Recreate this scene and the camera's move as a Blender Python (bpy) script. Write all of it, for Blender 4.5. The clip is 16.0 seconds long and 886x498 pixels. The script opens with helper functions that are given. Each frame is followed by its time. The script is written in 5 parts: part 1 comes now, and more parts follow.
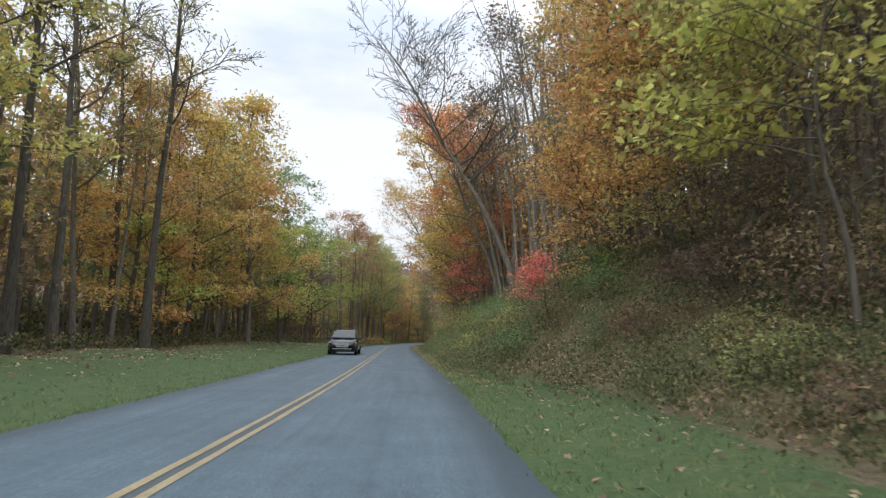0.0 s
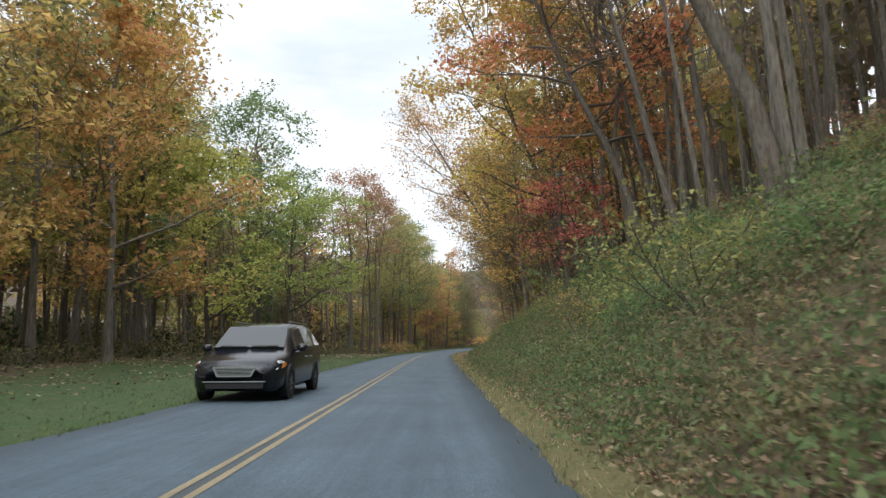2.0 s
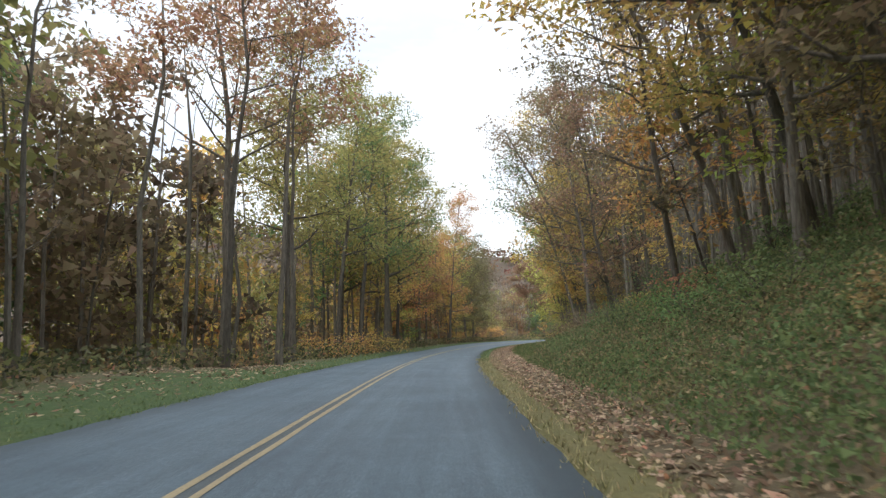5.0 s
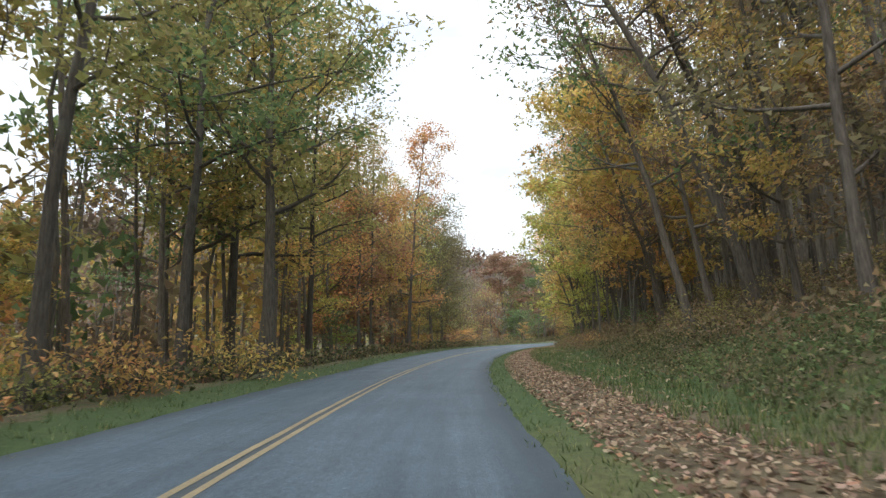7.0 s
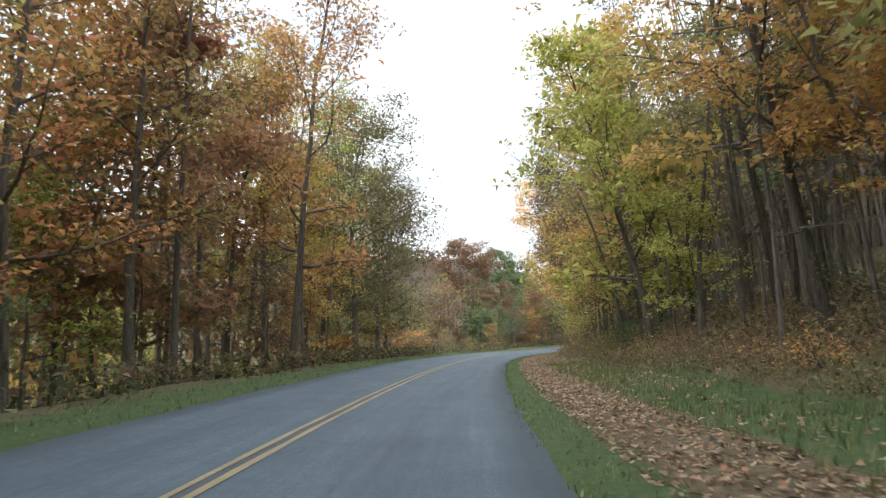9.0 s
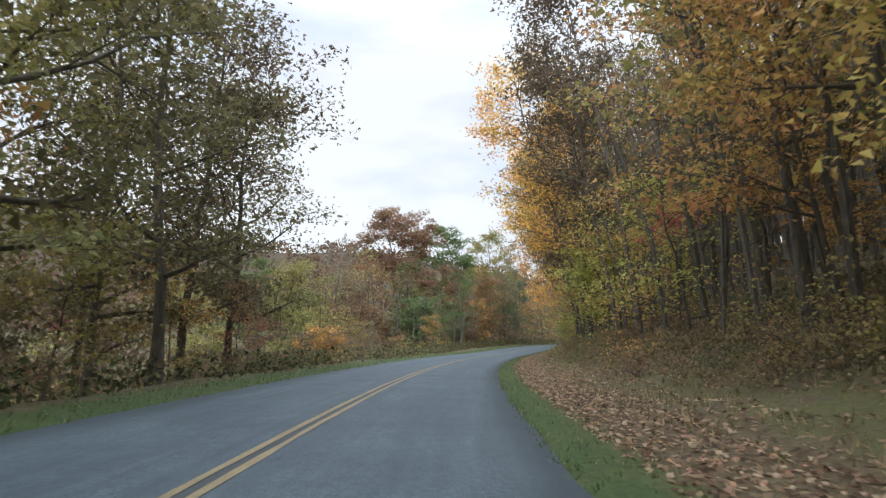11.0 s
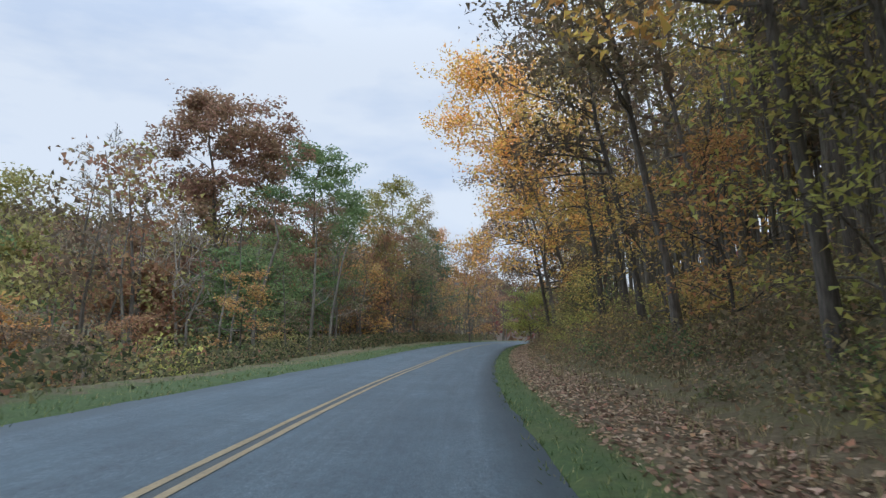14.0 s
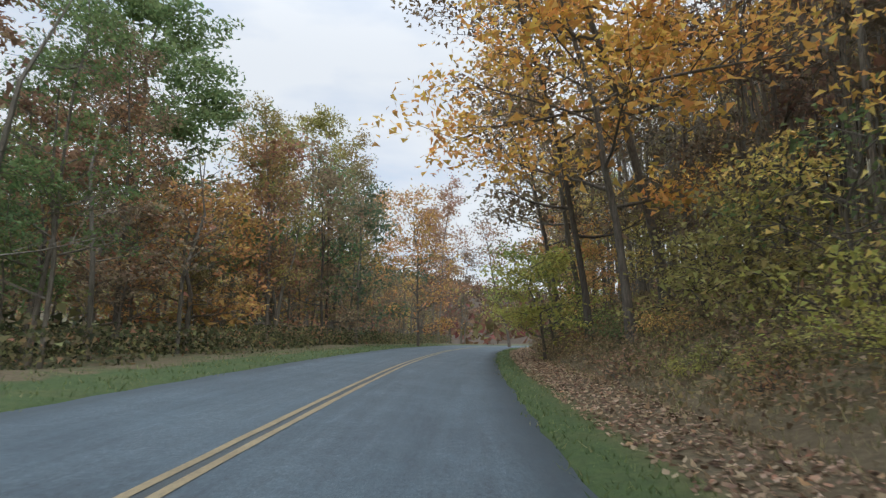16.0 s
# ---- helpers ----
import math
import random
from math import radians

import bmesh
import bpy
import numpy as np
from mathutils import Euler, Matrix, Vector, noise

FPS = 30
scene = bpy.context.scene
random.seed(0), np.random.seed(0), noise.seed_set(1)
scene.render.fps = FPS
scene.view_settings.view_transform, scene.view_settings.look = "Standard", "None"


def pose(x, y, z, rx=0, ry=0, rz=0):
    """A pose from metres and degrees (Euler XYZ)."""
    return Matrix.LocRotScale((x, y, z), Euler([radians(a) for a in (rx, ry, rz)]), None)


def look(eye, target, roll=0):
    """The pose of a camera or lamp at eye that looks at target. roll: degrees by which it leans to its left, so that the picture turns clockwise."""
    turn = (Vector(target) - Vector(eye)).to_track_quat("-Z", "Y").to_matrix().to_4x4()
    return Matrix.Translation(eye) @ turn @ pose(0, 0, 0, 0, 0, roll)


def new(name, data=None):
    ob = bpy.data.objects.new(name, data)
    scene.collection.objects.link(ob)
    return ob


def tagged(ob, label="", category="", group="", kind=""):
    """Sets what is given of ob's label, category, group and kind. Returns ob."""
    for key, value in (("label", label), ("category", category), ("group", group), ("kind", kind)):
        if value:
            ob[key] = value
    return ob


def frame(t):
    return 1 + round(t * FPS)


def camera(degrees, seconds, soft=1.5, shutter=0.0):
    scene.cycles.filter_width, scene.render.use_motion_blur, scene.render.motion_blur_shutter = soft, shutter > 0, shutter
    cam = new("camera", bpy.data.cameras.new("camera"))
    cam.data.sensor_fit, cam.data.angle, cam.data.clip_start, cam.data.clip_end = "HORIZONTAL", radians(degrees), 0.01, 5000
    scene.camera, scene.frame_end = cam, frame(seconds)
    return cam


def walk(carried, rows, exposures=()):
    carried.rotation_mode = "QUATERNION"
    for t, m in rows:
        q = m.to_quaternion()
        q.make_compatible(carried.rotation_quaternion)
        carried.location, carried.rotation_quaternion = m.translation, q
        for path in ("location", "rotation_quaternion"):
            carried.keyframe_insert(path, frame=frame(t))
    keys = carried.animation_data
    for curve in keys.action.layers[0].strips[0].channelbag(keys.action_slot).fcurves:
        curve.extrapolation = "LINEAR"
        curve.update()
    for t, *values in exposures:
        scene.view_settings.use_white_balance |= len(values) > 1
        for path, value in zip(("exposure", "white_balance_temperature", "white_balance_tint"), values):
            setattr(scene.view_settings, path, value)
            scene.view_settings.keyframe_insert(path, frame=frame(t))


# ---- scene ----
# ---- camera ----
cam = camera(66.2, 16.0, soft=1.3, shutter=0.1)
PATH = [
    (0, pose(0.00, 0.00, 1.2, 97.58, -1.31, -0.01)),
    (0.5, pose(-0.26, 8.07, 1.2, 97.58, -0.62, 1.22)),
    (1, pose(-0.64, 16.11, 1.2, 97.58, 0.32, 2.26)),
    (1.5, pose(-1.06, 24.04, 1.2, 97.74, 0.67, 2.81)),
    (2, pose(-1.55, 31.96, 1.2, 97.94, 0.40, 3.21)),
    (2.5, pose(-2.07, 39.91, 1.2, 97.96, 0.41, 3.73)),
    (3, pose(-2.59, 47.88, 1.2, 97.89, 0.68, 3.83)),
    (3.5, pose(-3.13, 55.86, 1.2, 97.64, 1.24, 3.82)),
    (4, pose(-3.66, 63.87, 1.2, 97.51, 0.83, 3.67)),
    (4.2, pose(-3.88, 67.07, 1.2, 97.47, 0.60, 3.51)),
    (6.3, pose(-5.57, 100.54, 1.2, 97.17, 1.02, 2.18)),
    (6.5, pose(-5.67, 103.72, 1.2, 97.25, 0.77, 1.63)),
    (7, pose(-5.76, 111.70, 1.2, 97.59, 0.75, -0.09)),
    (7.5, pose(-5.62, 119.71, 1.2, 97.30, 1.52, -1.06)),
    (8, pose(-5.37, 127.73, 1.2, 97.53, 1.00, -1.94)),
    (8.5, pose(-5.00, 135.77, 1.2, 97.79, 0.32, -3.08)),
    (8.7, pose(-4.80, 138.99, 1.2, 97.92, 0.21, -3.45)),
    (10.8, pose(-0.92, 172.73, 1.2, 97.95, 0.66, -8.89)),
    (11.0, pose(-0.41, 175.94, 1.2, 97.96, 0.51, -9.41)),
    (11.5, pose(1.01, 183.94, 1.2, 97.92, 0.79, -10.73)),
    (12.0, pose(2.61, 191.83, 1.2, 97.86, 0.09, -12.08)),
    (12.5, pose(4.39, 199.56, 1.2, 97.70, -0.03, -13.50)),
    (13.0, pose(6.35, 207.19, 1.2, 97.74, -0.32, -15.01)),
    (13.5, pose(8.49, 214.76, 1.2, 97.77, 0.07, -16.47)),
    (14.0, pose(10.85, 222.42, 1.2, 97.59, 0.13, -17.60)),
    (14.5, pose(13.33, 229.99, 1.2, 97.47, 0.24, -18.52)),
    (15.0, pose(15.95, 237.47, 1.2, 97.55, 0.36, -19.80)),
    (15.5, pose(18.73, 245.00, 1.2, 97.67, -0.41, -20.83)),
    (16.0, pose(21.67, 252.43, 1.2, 97.81, -0.90, -21.92)),
]
walk(cam, PATH, exposures=[(0.0, -0.18, 6450, 10), (2.0, -0.1, 6500, 10), (4.0, 0.1, 6500, 10), (6.5, -0.02, 6500, 10), (8.5, 0.08, 6500, 10), (11.0, -0.22, 6400, 10), (12.5, -0.62, 5800, 9), (14.0, -0.58, 5850, 9), (16.0, -0.46, 6350, 9)])

# ---- world and sun ----
SUN_ELEVATION, SUN_TURN = 38.0, 200.0


def make_world():
    """An overcast sky: a clear-sky base, nearly all covered by bright, uneven cloud that is brighter overhead."""
    world = bpy.data.worlds.new("overcast_sky")
    world.use_nodes = True
    scene.world = world
    nodes, links = world.node_tree.nodes, world.node_tree.links
    nodes.clear()
    out = nodes.new("ShaderNodeOutputWorld")
    back = nodes.new("ShaderNodeBackground")
    sky = nodes.new("ShaderNodeTexSky")
    sky.sky_type = "NISHITA"
    sky.sun_disc = False
    sky.sun_elevation = radians(SUN_ELEVATION)
    sky.sun_rotation = radians(SUN_TURN)
    clear = nodes.new("ShaderNodeVectorMath")
    clear.operation = "SCALE"
    clear.inputs["Scale"].default_value = 0.12
    links.new(sky.outputs[0], clear.inputs[0])
    coord = nodes.new("ShaderNodeTexCoord")
    split = nodes.new("ShaderNodeSeparateXYZ")
    links.new(coord.outputs["Generated"], split.inputs[0])
    # cloud brightness rises from the horizon to the zenith
    rise = nodes.new("ShaderNodeMapRange")
    rise.inputs["From Min"].default_value = 0.35
    rise.inputs["From Max"].default_value = 1.0
    rise.inputs["To Min"].default_value = SKY_LOW
    rise.inputs["To Max"].default_value = SKY_HIGH
    rise.interpolation_type = "SMOOTHSTEP"
    links.new(split.outputs["Z"], rise.inputs["Value"])
    stretch = nodes.new("ShaderNodeMapping")
    stretch.inputs["Scale"].default_value = (1.0, 1.0, 3.2)
    links.new(coord.outputs["Generated"], stretch.inputs["Vector"])
    puff = nodes.new("ShaderNodeTexNoise")
    puff.inputs["Scale"].default_value = 3.4
    puff.inputs["Detail"].default_value = 7.0
    puff.inputs["Roughness"].default_value = 0.55
    links.new(stretch.outputs[0], puff.inputs["Vector"])
    shade = nodes.new("ShaderNodeValToRGB")
    shade.color_ramp.elements[0].position = 0.33
    shade.color_ramp.elements[0].color = (0.72, 0.8, 0.93, 1)
    shade.color_ramp.elements[1].position = 0.53
    shade.color_ramp.elements[1].color = (0.92, 0.955, 1.0, 1)
    links.new(puff.outputs["Fac"], shade.inputs[0])
    cloud = nodes.new("ShaderNodeVectorMath")
    cloud.operation = "SCALE"
    links.new(shade.outputs[0], cloud.inputs[0])
    links.new(rise.outputs[0], cloud.inputs["Scale"])
    mix = nodes.new("ShaderNodeMix")
    mix.data_type = "RGBA"
    mix.inputs[0].default_value = 0.9
    links.new(clear.outputs[0], mix.inputs[6])
    links.new(cloud.outputs[0], mix.inputs[7])
    links.new(mix.outputs[2], back.inputs["Color"])
    back.inputs["Strength"].default_value = 1.0
    links.new(back.outputs[0], out.inputs[0])


SKY_LOW, SKY_HIGH = 1.32, 3.5
make_world()
sun = new("sun", bpy.data.lights.new("sun", "SUN"))
sun.data.energy = 1.35
sun.data.angle = radians(25)
sun.data.color = (1.0, 0.95, 0.88)
sun.matrix_world = look((0, 0, 0), (
    -math.cos(radians(SUN_ELEVATION)) * math.sin(radians(SUN_TURN)),
    -math.cos(radians(SUN_ELEVATION)) * math.cos(radians(SUN_TURN)),
    -math.sin(radians(SUN_ELEVATION))))
sun.location = (0, 0, 200)

# ---- the line of the road ----
# how far the road's middle has run, and which way it heads there (degrees to the left of +y)
BENDS = [(-80, 0.96), (0, 1.53), (12, 2.70), (28, 3.49), (44, 3.53), (66, 3.77), (85, 3.16), (102, 2.09), (116, -0.52), (132, -2.37), (140, -4.41), (156, -7.25), (174, -9.27), (188, -10.96), (204, -14.04), (220, -17.03), (236, -19.38), (252, -21.76), (345, -33.13), (420, -36.07)]
STEP = 0.5
S_MIN, S_MAX = -1300.0, 1500.0
_s = np.arange(S_MIN, S_MAX + STEP, STEP)
_h = np.radians(np.interp(_s, [b[0] for b in BENDS], [b[1] for b in BENDS]))
_h = np.convolve(np.pad(_h, 12, mode="edge"), np.ones(25) / 25, mode="valid")
_x = np.concatenate([[0], np.cumsum(-np.sin(_h[:-1]) * STEP)])
_y = np.concatenate([[0], np.cumsum(np.cos(_h[:-1]) * STEP)])
_i0 = int(round(-S_MIN / STEP))
_x += -2.12 - _x[_i0]
_y += 0.06 - _y[_i0]


def plan(s, u):
    """The place in plan of a point s along the road and u to the right of its middle (arrays or numbers)."""
    h = np.interp(s, _s, _h)
    return np.interp(s, _s, _x) + np.cos(h) * u, np.interp(s, _s, _y) + np.sin(h) * u


def key(s, *pairs):
    return np.interp(s, pairs[0::2], pairs[1::2])


def smooth(a, b, v):
    t = np.clip((v - a) / (b - a), 0, 1)
    return t * t * (3 - 2 * t)


ROAD_HALF = 3.2


def bank_of(s):
    """The cross fall of the road: it leans into the right-hand bend."""
    return key(s, -50, 0.0, 100, 0.0, 120, -0.01, 142, -0.012, 160, 0.015, 180, 0.035, 320, 0.035, 400, 0.0)


def half_left(s):
    """How far the asphalt reaches to the left of its middle."""
    return key(s, -50, 2.75, 8, 2.75, 25, 3.05, 45, 3.2, 80, 3.12, 115, 2.95, 135, 2.85, 160, 3.0, 185, 3.2)


def grade_of(s):
    """The climb of the road round the last bend."""
    return key(s, 253, 0.0, 260, 0.05, 268, 0.17, 280, 0.36, 300, 0.58, 330, 0.72, 420, 0.72)


def foot_of(s):
    """How far to the right the bank starts to climb."""
    return key(s, -50, 7.0, 7, 6.7, 24, 4.2, 60, 4.2, 80, 4.7, 95, 5.5, 110, 6.3, 126, 7.2, 140, 8.4, 153, 8.8, 165, 8.2, 180, 7.6, 200, 7.1, 220, 6.9, 250, 6.5, 266, 5.6, 400, 6.0)


def wood_left_of(s):
    """How far to the left the grass ends and the wood begins."""
    return key(s, -50, -12.5, 60, -12.0, 82, -11.0, 100, -6.5, 112, -4.9, 240, -4.9, 258, -5.3, 400, -5.6)


def _wave(x, y, k, a, b):
    return np.sin(x * k + a) * np.cos(y * k * 0.83 + b)


def ground_z(s, u):
    """The height of the land beside the road, without the far hills."""
    s, u = np.asarray(s, float), np.asarray(u, float)
    bank = bank_of(s)
    edge = np.clip(u, -ROAD_HALF, ROAD_HALF)
    z = -bank * (edge - 2.12) + grade_of(s) * (1 - smooth(60, 160, np.abs(u)))
    # right: shoulder, steep cut, then the wooded hillside
    foot = foot_of(s)
    steep = key(s, -50, 0.3, 8, 0.4, 24, 0.74, 64, 0.78, 80, 0.62, 100, 0.5, 130, 0.42, 160, 0.36, 205, 0.36, 262, 0.46, 400, 0.4)
    crest = key(s, -50, 3.5, 20, 3.8, 45, 4.0, 80, 4.2, 100, 4.6, 130, 4.6, 400, 4.6)
    r = np.maximum(u - foot, 0)
    run = crest / steep
    q = np.maximum(r - run, 0)
    up = np.where(r < run, steep * r, crest + np.minimum(q, 13) * 0.3 + np.maximum(q - 13, 0) * 0.85)
    up = np.where(up > 38, 38 + (up - 38) * 0.15, up)
    shoulder = 0.05 * np.clip(u - ROAD_HALF, 0, 30)
    z = z + np.where(u > ROAD_HALF, np.minimum(shoulder, 0.25) + up, 0)
    # left: grass that rises a little, or a drop into the valley
    d = np.maximum(-ROAD_HALF - u, 0)
    rise = np.where(d < 9, 0.045 * d, 0.4 + 0.015 * (d - 9)) + 0.16 * np.clip(d - 22, 0, 45)
    beyond = np.maximum(wood_left_of(s) - 0.8 - u, 0)
    drop = -np.minimum(beyond * 0.38, 13 + beyond * 0.02) + 0.03 * d
    w = smooth(92, 124, s) * (1 - 0.75 * smooth(246, 275, s))
    z = z + np.where(u < -ROAD_HALF, rise * (1 - w) + drop * w, 0)
    x, y = plan(s, u)
    rough = smooth(0.6, 5, np.abs(u) - ROAD_HALF)
    z = z + rough * (0.16 * _wave(x, y, 0.55, 0.3, 1.1) + 0.07 * _wave(x, y, 1.9, 2.0, 0.4) + 0.4 * _wave(x, y, 0.13, 0.7, 2.2) * smooth(6, 20, np.abs(u)))
    return z


def hills(x, y):
    """The far wooded ridge beyond the valley."""
    def ridge(cx, cy, lx, ly, top, turn):
        c, q = math.cos(turn), math.sin(turn)
        a, b = (x - cx) * c + (y - cy) * q, -(x - cx) * q + (y - cy) * c
        return top * np.exp(-(a / lx) ** 2 - (b / ly) ** 2)
    z = ridge(-330, 660, 280, 150, 92, 0.15) + ridge(40, 760, 200, 140, 42, -0.2) + ridge(-700, 300, 260, 500, 100, 0.2) + ridge(450, 950, 500, 240, 50, 0)
    return z * (1 + 0.06 * _wave(x, y, 0.021, 0.2, 0.9) + 0.03 * _wave(x, y, 0.06, 1.2, 0.1))


def land(s, u):
    x, y = plan(s, u)
    far = smooth(60, 220, -u) + smooth(360, 520, s) * (u < 120)
    return ground_z(s, u) + hills(x, y) * np.clip(far, 0, 1)


def spot(s, u, sink=0.0):
    x, y = plan(s, u)
    return Vector((float(x), float(y), float(land(s, u)) - sink))


# ---- materials ----
def material(name, rough=0.8, metal=0.0):
    m = bpy.data.materials.new(name)
    m.use_nodes = True
    b = m.node_tree.nodes["Principled BSDF"]
    b.inputs["Roughness"].default_value = rough
    b.inputs["Metallic"].default_value = metal
    return m, m.node_tree.nodes, m.node_tree.links, b


def noise_node(nodes, links, scale, detail=5.0, rough=0.55, coords="Object"):
    c = nodes.new("ShaderNodeTexCoord")
    n = nodes.new("ShaderNodeTexNoise")
    n.inputs["Scale"].default_value, n.inputs["Detail"].default_value, n.inputs["Roughness"].default_value = scale, detail, rough
    links.new(c.outputs[coords], n.inputs["Vector"])
    return n.outputs["Fac"]


def ramp(nodes, links, fac, *stops):
    r = nodes.new("ShaderNodeValToRGB")
    e = r.color_ramp.elements
    while len(e) < len(stops):
        e.new(0.5)
    for slot, (at, colour) in zip(e, stops):
        slot.position, slot.color = at, (*colour, 1)
    links.new(fac, r.inputs[0])
    return r.outputs[0]


def blend(nodes, links, fac, a, b, mode="MIX"):
    n = nodes.new("ShaderNodeMix")
    n.data_type, n.blend_type = "RGBA", mode
    for value, slot in ((fac, 0), (a, 6), (b, 7)):
        if isinstance(value, (int, float)):
            n.inputs[slot].default_value = value
        elif isinstance(value, tuple):
            n.inputs[slot].default_value = (*value, 1)
        else:
            links.new(value, n.inputs[slot])
    return n.outputs[2]


def maths(nodes, links, op, a, b=0.0, c=0.0):
    n = nodes.new("ShaderNodeMath")
    n.operation = op
    for i, value in enumerate((a, b, c)):
        if isinstance(value, (int, float)):
            n.inputs[i].default_value = value
        else:
            links.new(value, n.inputs[i])
    return n.outputs[0]


def bump(nodes, links, height, bsdf, strength=0.4, distance=0.02):
    n = nodes.new("ShaderNodeBump")
    n.inputs["Strength"].default_value, n.inputs["Distance"].default_value = strength, distance
    links.new(height, n.inputs["Height"])
    links.new(n.outputs[0], bsdf.inputs["Normal"])


def simple(name, colour, rough=0.6, metal=0.0, vary=0.15, scale=6.0):
    """A plain surface with faint mottling."""
    m, nodes, links, b = material(name, rough, metal)
    lo, hi = tuple(c * (1 - vary) for c in colour), tuple(min(c * (1 + vary), 1) for c in colour)
    links.new(ramp(nodes, links, noise_node(nodes, links, scale), (0.3, lo), (0.7, hi)), b.inputs["Base Color"])
    return m


def asphalt():
    """Worn blue-grey asphalt: stone grain, mottling, streaks along the lanes, dark wheel tracks and darker edges."""
    m, nodes, links, b = material("asphalt", 0.85)
    grain = noise_node(nodes, links, 46, 3, 0.85)
    speck = noise_node(nodes, links, 14, 5, 0.8)
    mottle = noise_node(nodes, links, 0.55, 6, 0.62)
    patch = noise_node(nodes, links, 3.2, 5, 0.65)
    at, run = nodes.new("ShaderNodeAttribute"), nodes.new("ShaderNodeAttribute")
    at.attribute_name, run.attribute_name = "across", "along"
    off = maths(nodes, links, "ABSOLUTE", at.outputs["Fac"])
    pair = nodes.new("ShaderNodeCombineXYZ")
    links.new(maths(nodes, links, "MULTIPLY", at.outputs["Fac"], 4.5), pair.inputs[0])
    links.new(maths(nodes, links, "MULTIPLY", run.outputs["Fac"], 0.16), pair.inputs[1])
    streak = nodes.new("ShaderNodeTexNoise")
    streak.inputs["Scale"].default_value, streak.inputs["Detail"].default_value, streak.inputs["Roughness"].default_value = 1.0, 6, 0.7
    links.new(pair.outputs[0], streak.inputs["Vector"])
    # two wheel tracks in each lane
    wave = maths(nodes, links, "COSINE", maths(nodes, links, "MULTIPLY", at.outputs["Fac"], 2 * math.pi / 1.6))
    track = maths(nodes, links, "MULTIPLY_ADD", wave, 0.5, 0.5)
    c = ramp(nodes, links, grain, (0.3, (0.035, 0.055, 0.072)), (0.5, (0.082, 0.126, 0.156)), (0.72, (0.23, 0.285, 0.32)))
    c = blend(nodes, links, 0.8, c, ramp(nodes, links, speck, (0.3, (0.55, 0.56, 0.58)), (0.5, (0.97, 0.98, 1.0)), (0.7, (1.4, 1.4, 1.38))), "MULTIPLY")
    c = blend(nodes, links, maths(nodes, links, "MULTIPLY", track, 0.3), c, (0.06, 0.1, 0.13))
    c = blend(nodes, links, 0.8, c, ramp(nodes, links, streak.outputs["Fac"], (0.3, (0.66, 0.68, 0.71)), (0.7, (1.2, 1.2, 1.2))), "MULTIPLY")
    c = blend(nodes, links, 0.6, c, ramp(nodes, links, mottle, (0.32, (0.56, 0.58, 0.62)), (0.68, (1.05, 1.06, 1.08))), "MULTIPLY")
    c = blend(nodes, links, 0.5, c, ramp(nodes, links, patch, (0.3, (0.7, 0.7, 0.72)), (0.7, (1.08, 1.08, 1.06))), "MULTIPLY")
    rim = maths(nodes, links, "ADD", off, maths(nodes, links, "MULTIPLY_ADD", patch, 0.7, -0.35))
    c = blend(nodes, links, ramp(nodes, links, maths(nodes, links, "MULTIPLY", rim, 0.25), (0.64, (0, 0, 0)), (0.74, (0.62, 0.62, 0.62))), c, (0.042, 0.06, 0.074))
    c = blend(nodes, links, ramp(nodes, links, off, (0.05, (0.6, 0.6, 0.6)), (0.2, (0, 0, 0))), c, (0.05, 0.055, 0.052))
    links.new(c, b.inputs["Base Color"])
    links.new(maths(nodes, links, "MULTIPLY_ADD", grain, 0.25, 0.6), b.inputs["Roughness"])
    bump(nodes, links, grain, b, 0.7, 0.008)
    return m


def line_paint():
    """Faded yellow road paint, worn through to the asphalt in flecks."""
    m, nodes, links, b = material("road_line_paint", 0.7)
    wear = noise_node(nodes, links, 30, 6, 0.7)
    dirt = noise_node(nodes, links, 1.3, 4)
    c = ramp(nodes, links, wear, (0.30, (0.13, 0.12, 0.11)), (0.42, (0.29, 0.235, 0.135)), (0.75, (0.43, 0.36, 0.22)))
    c = blend(nodes, links, 0.7, c, ramp(nodes, links, dirt, (0.3, (0.6, 0.6, 0.62)), (0.7, (1, 1, 1))), "MULTIPLY")
    links.new(c, b.inputs["Base Color"])
    return m


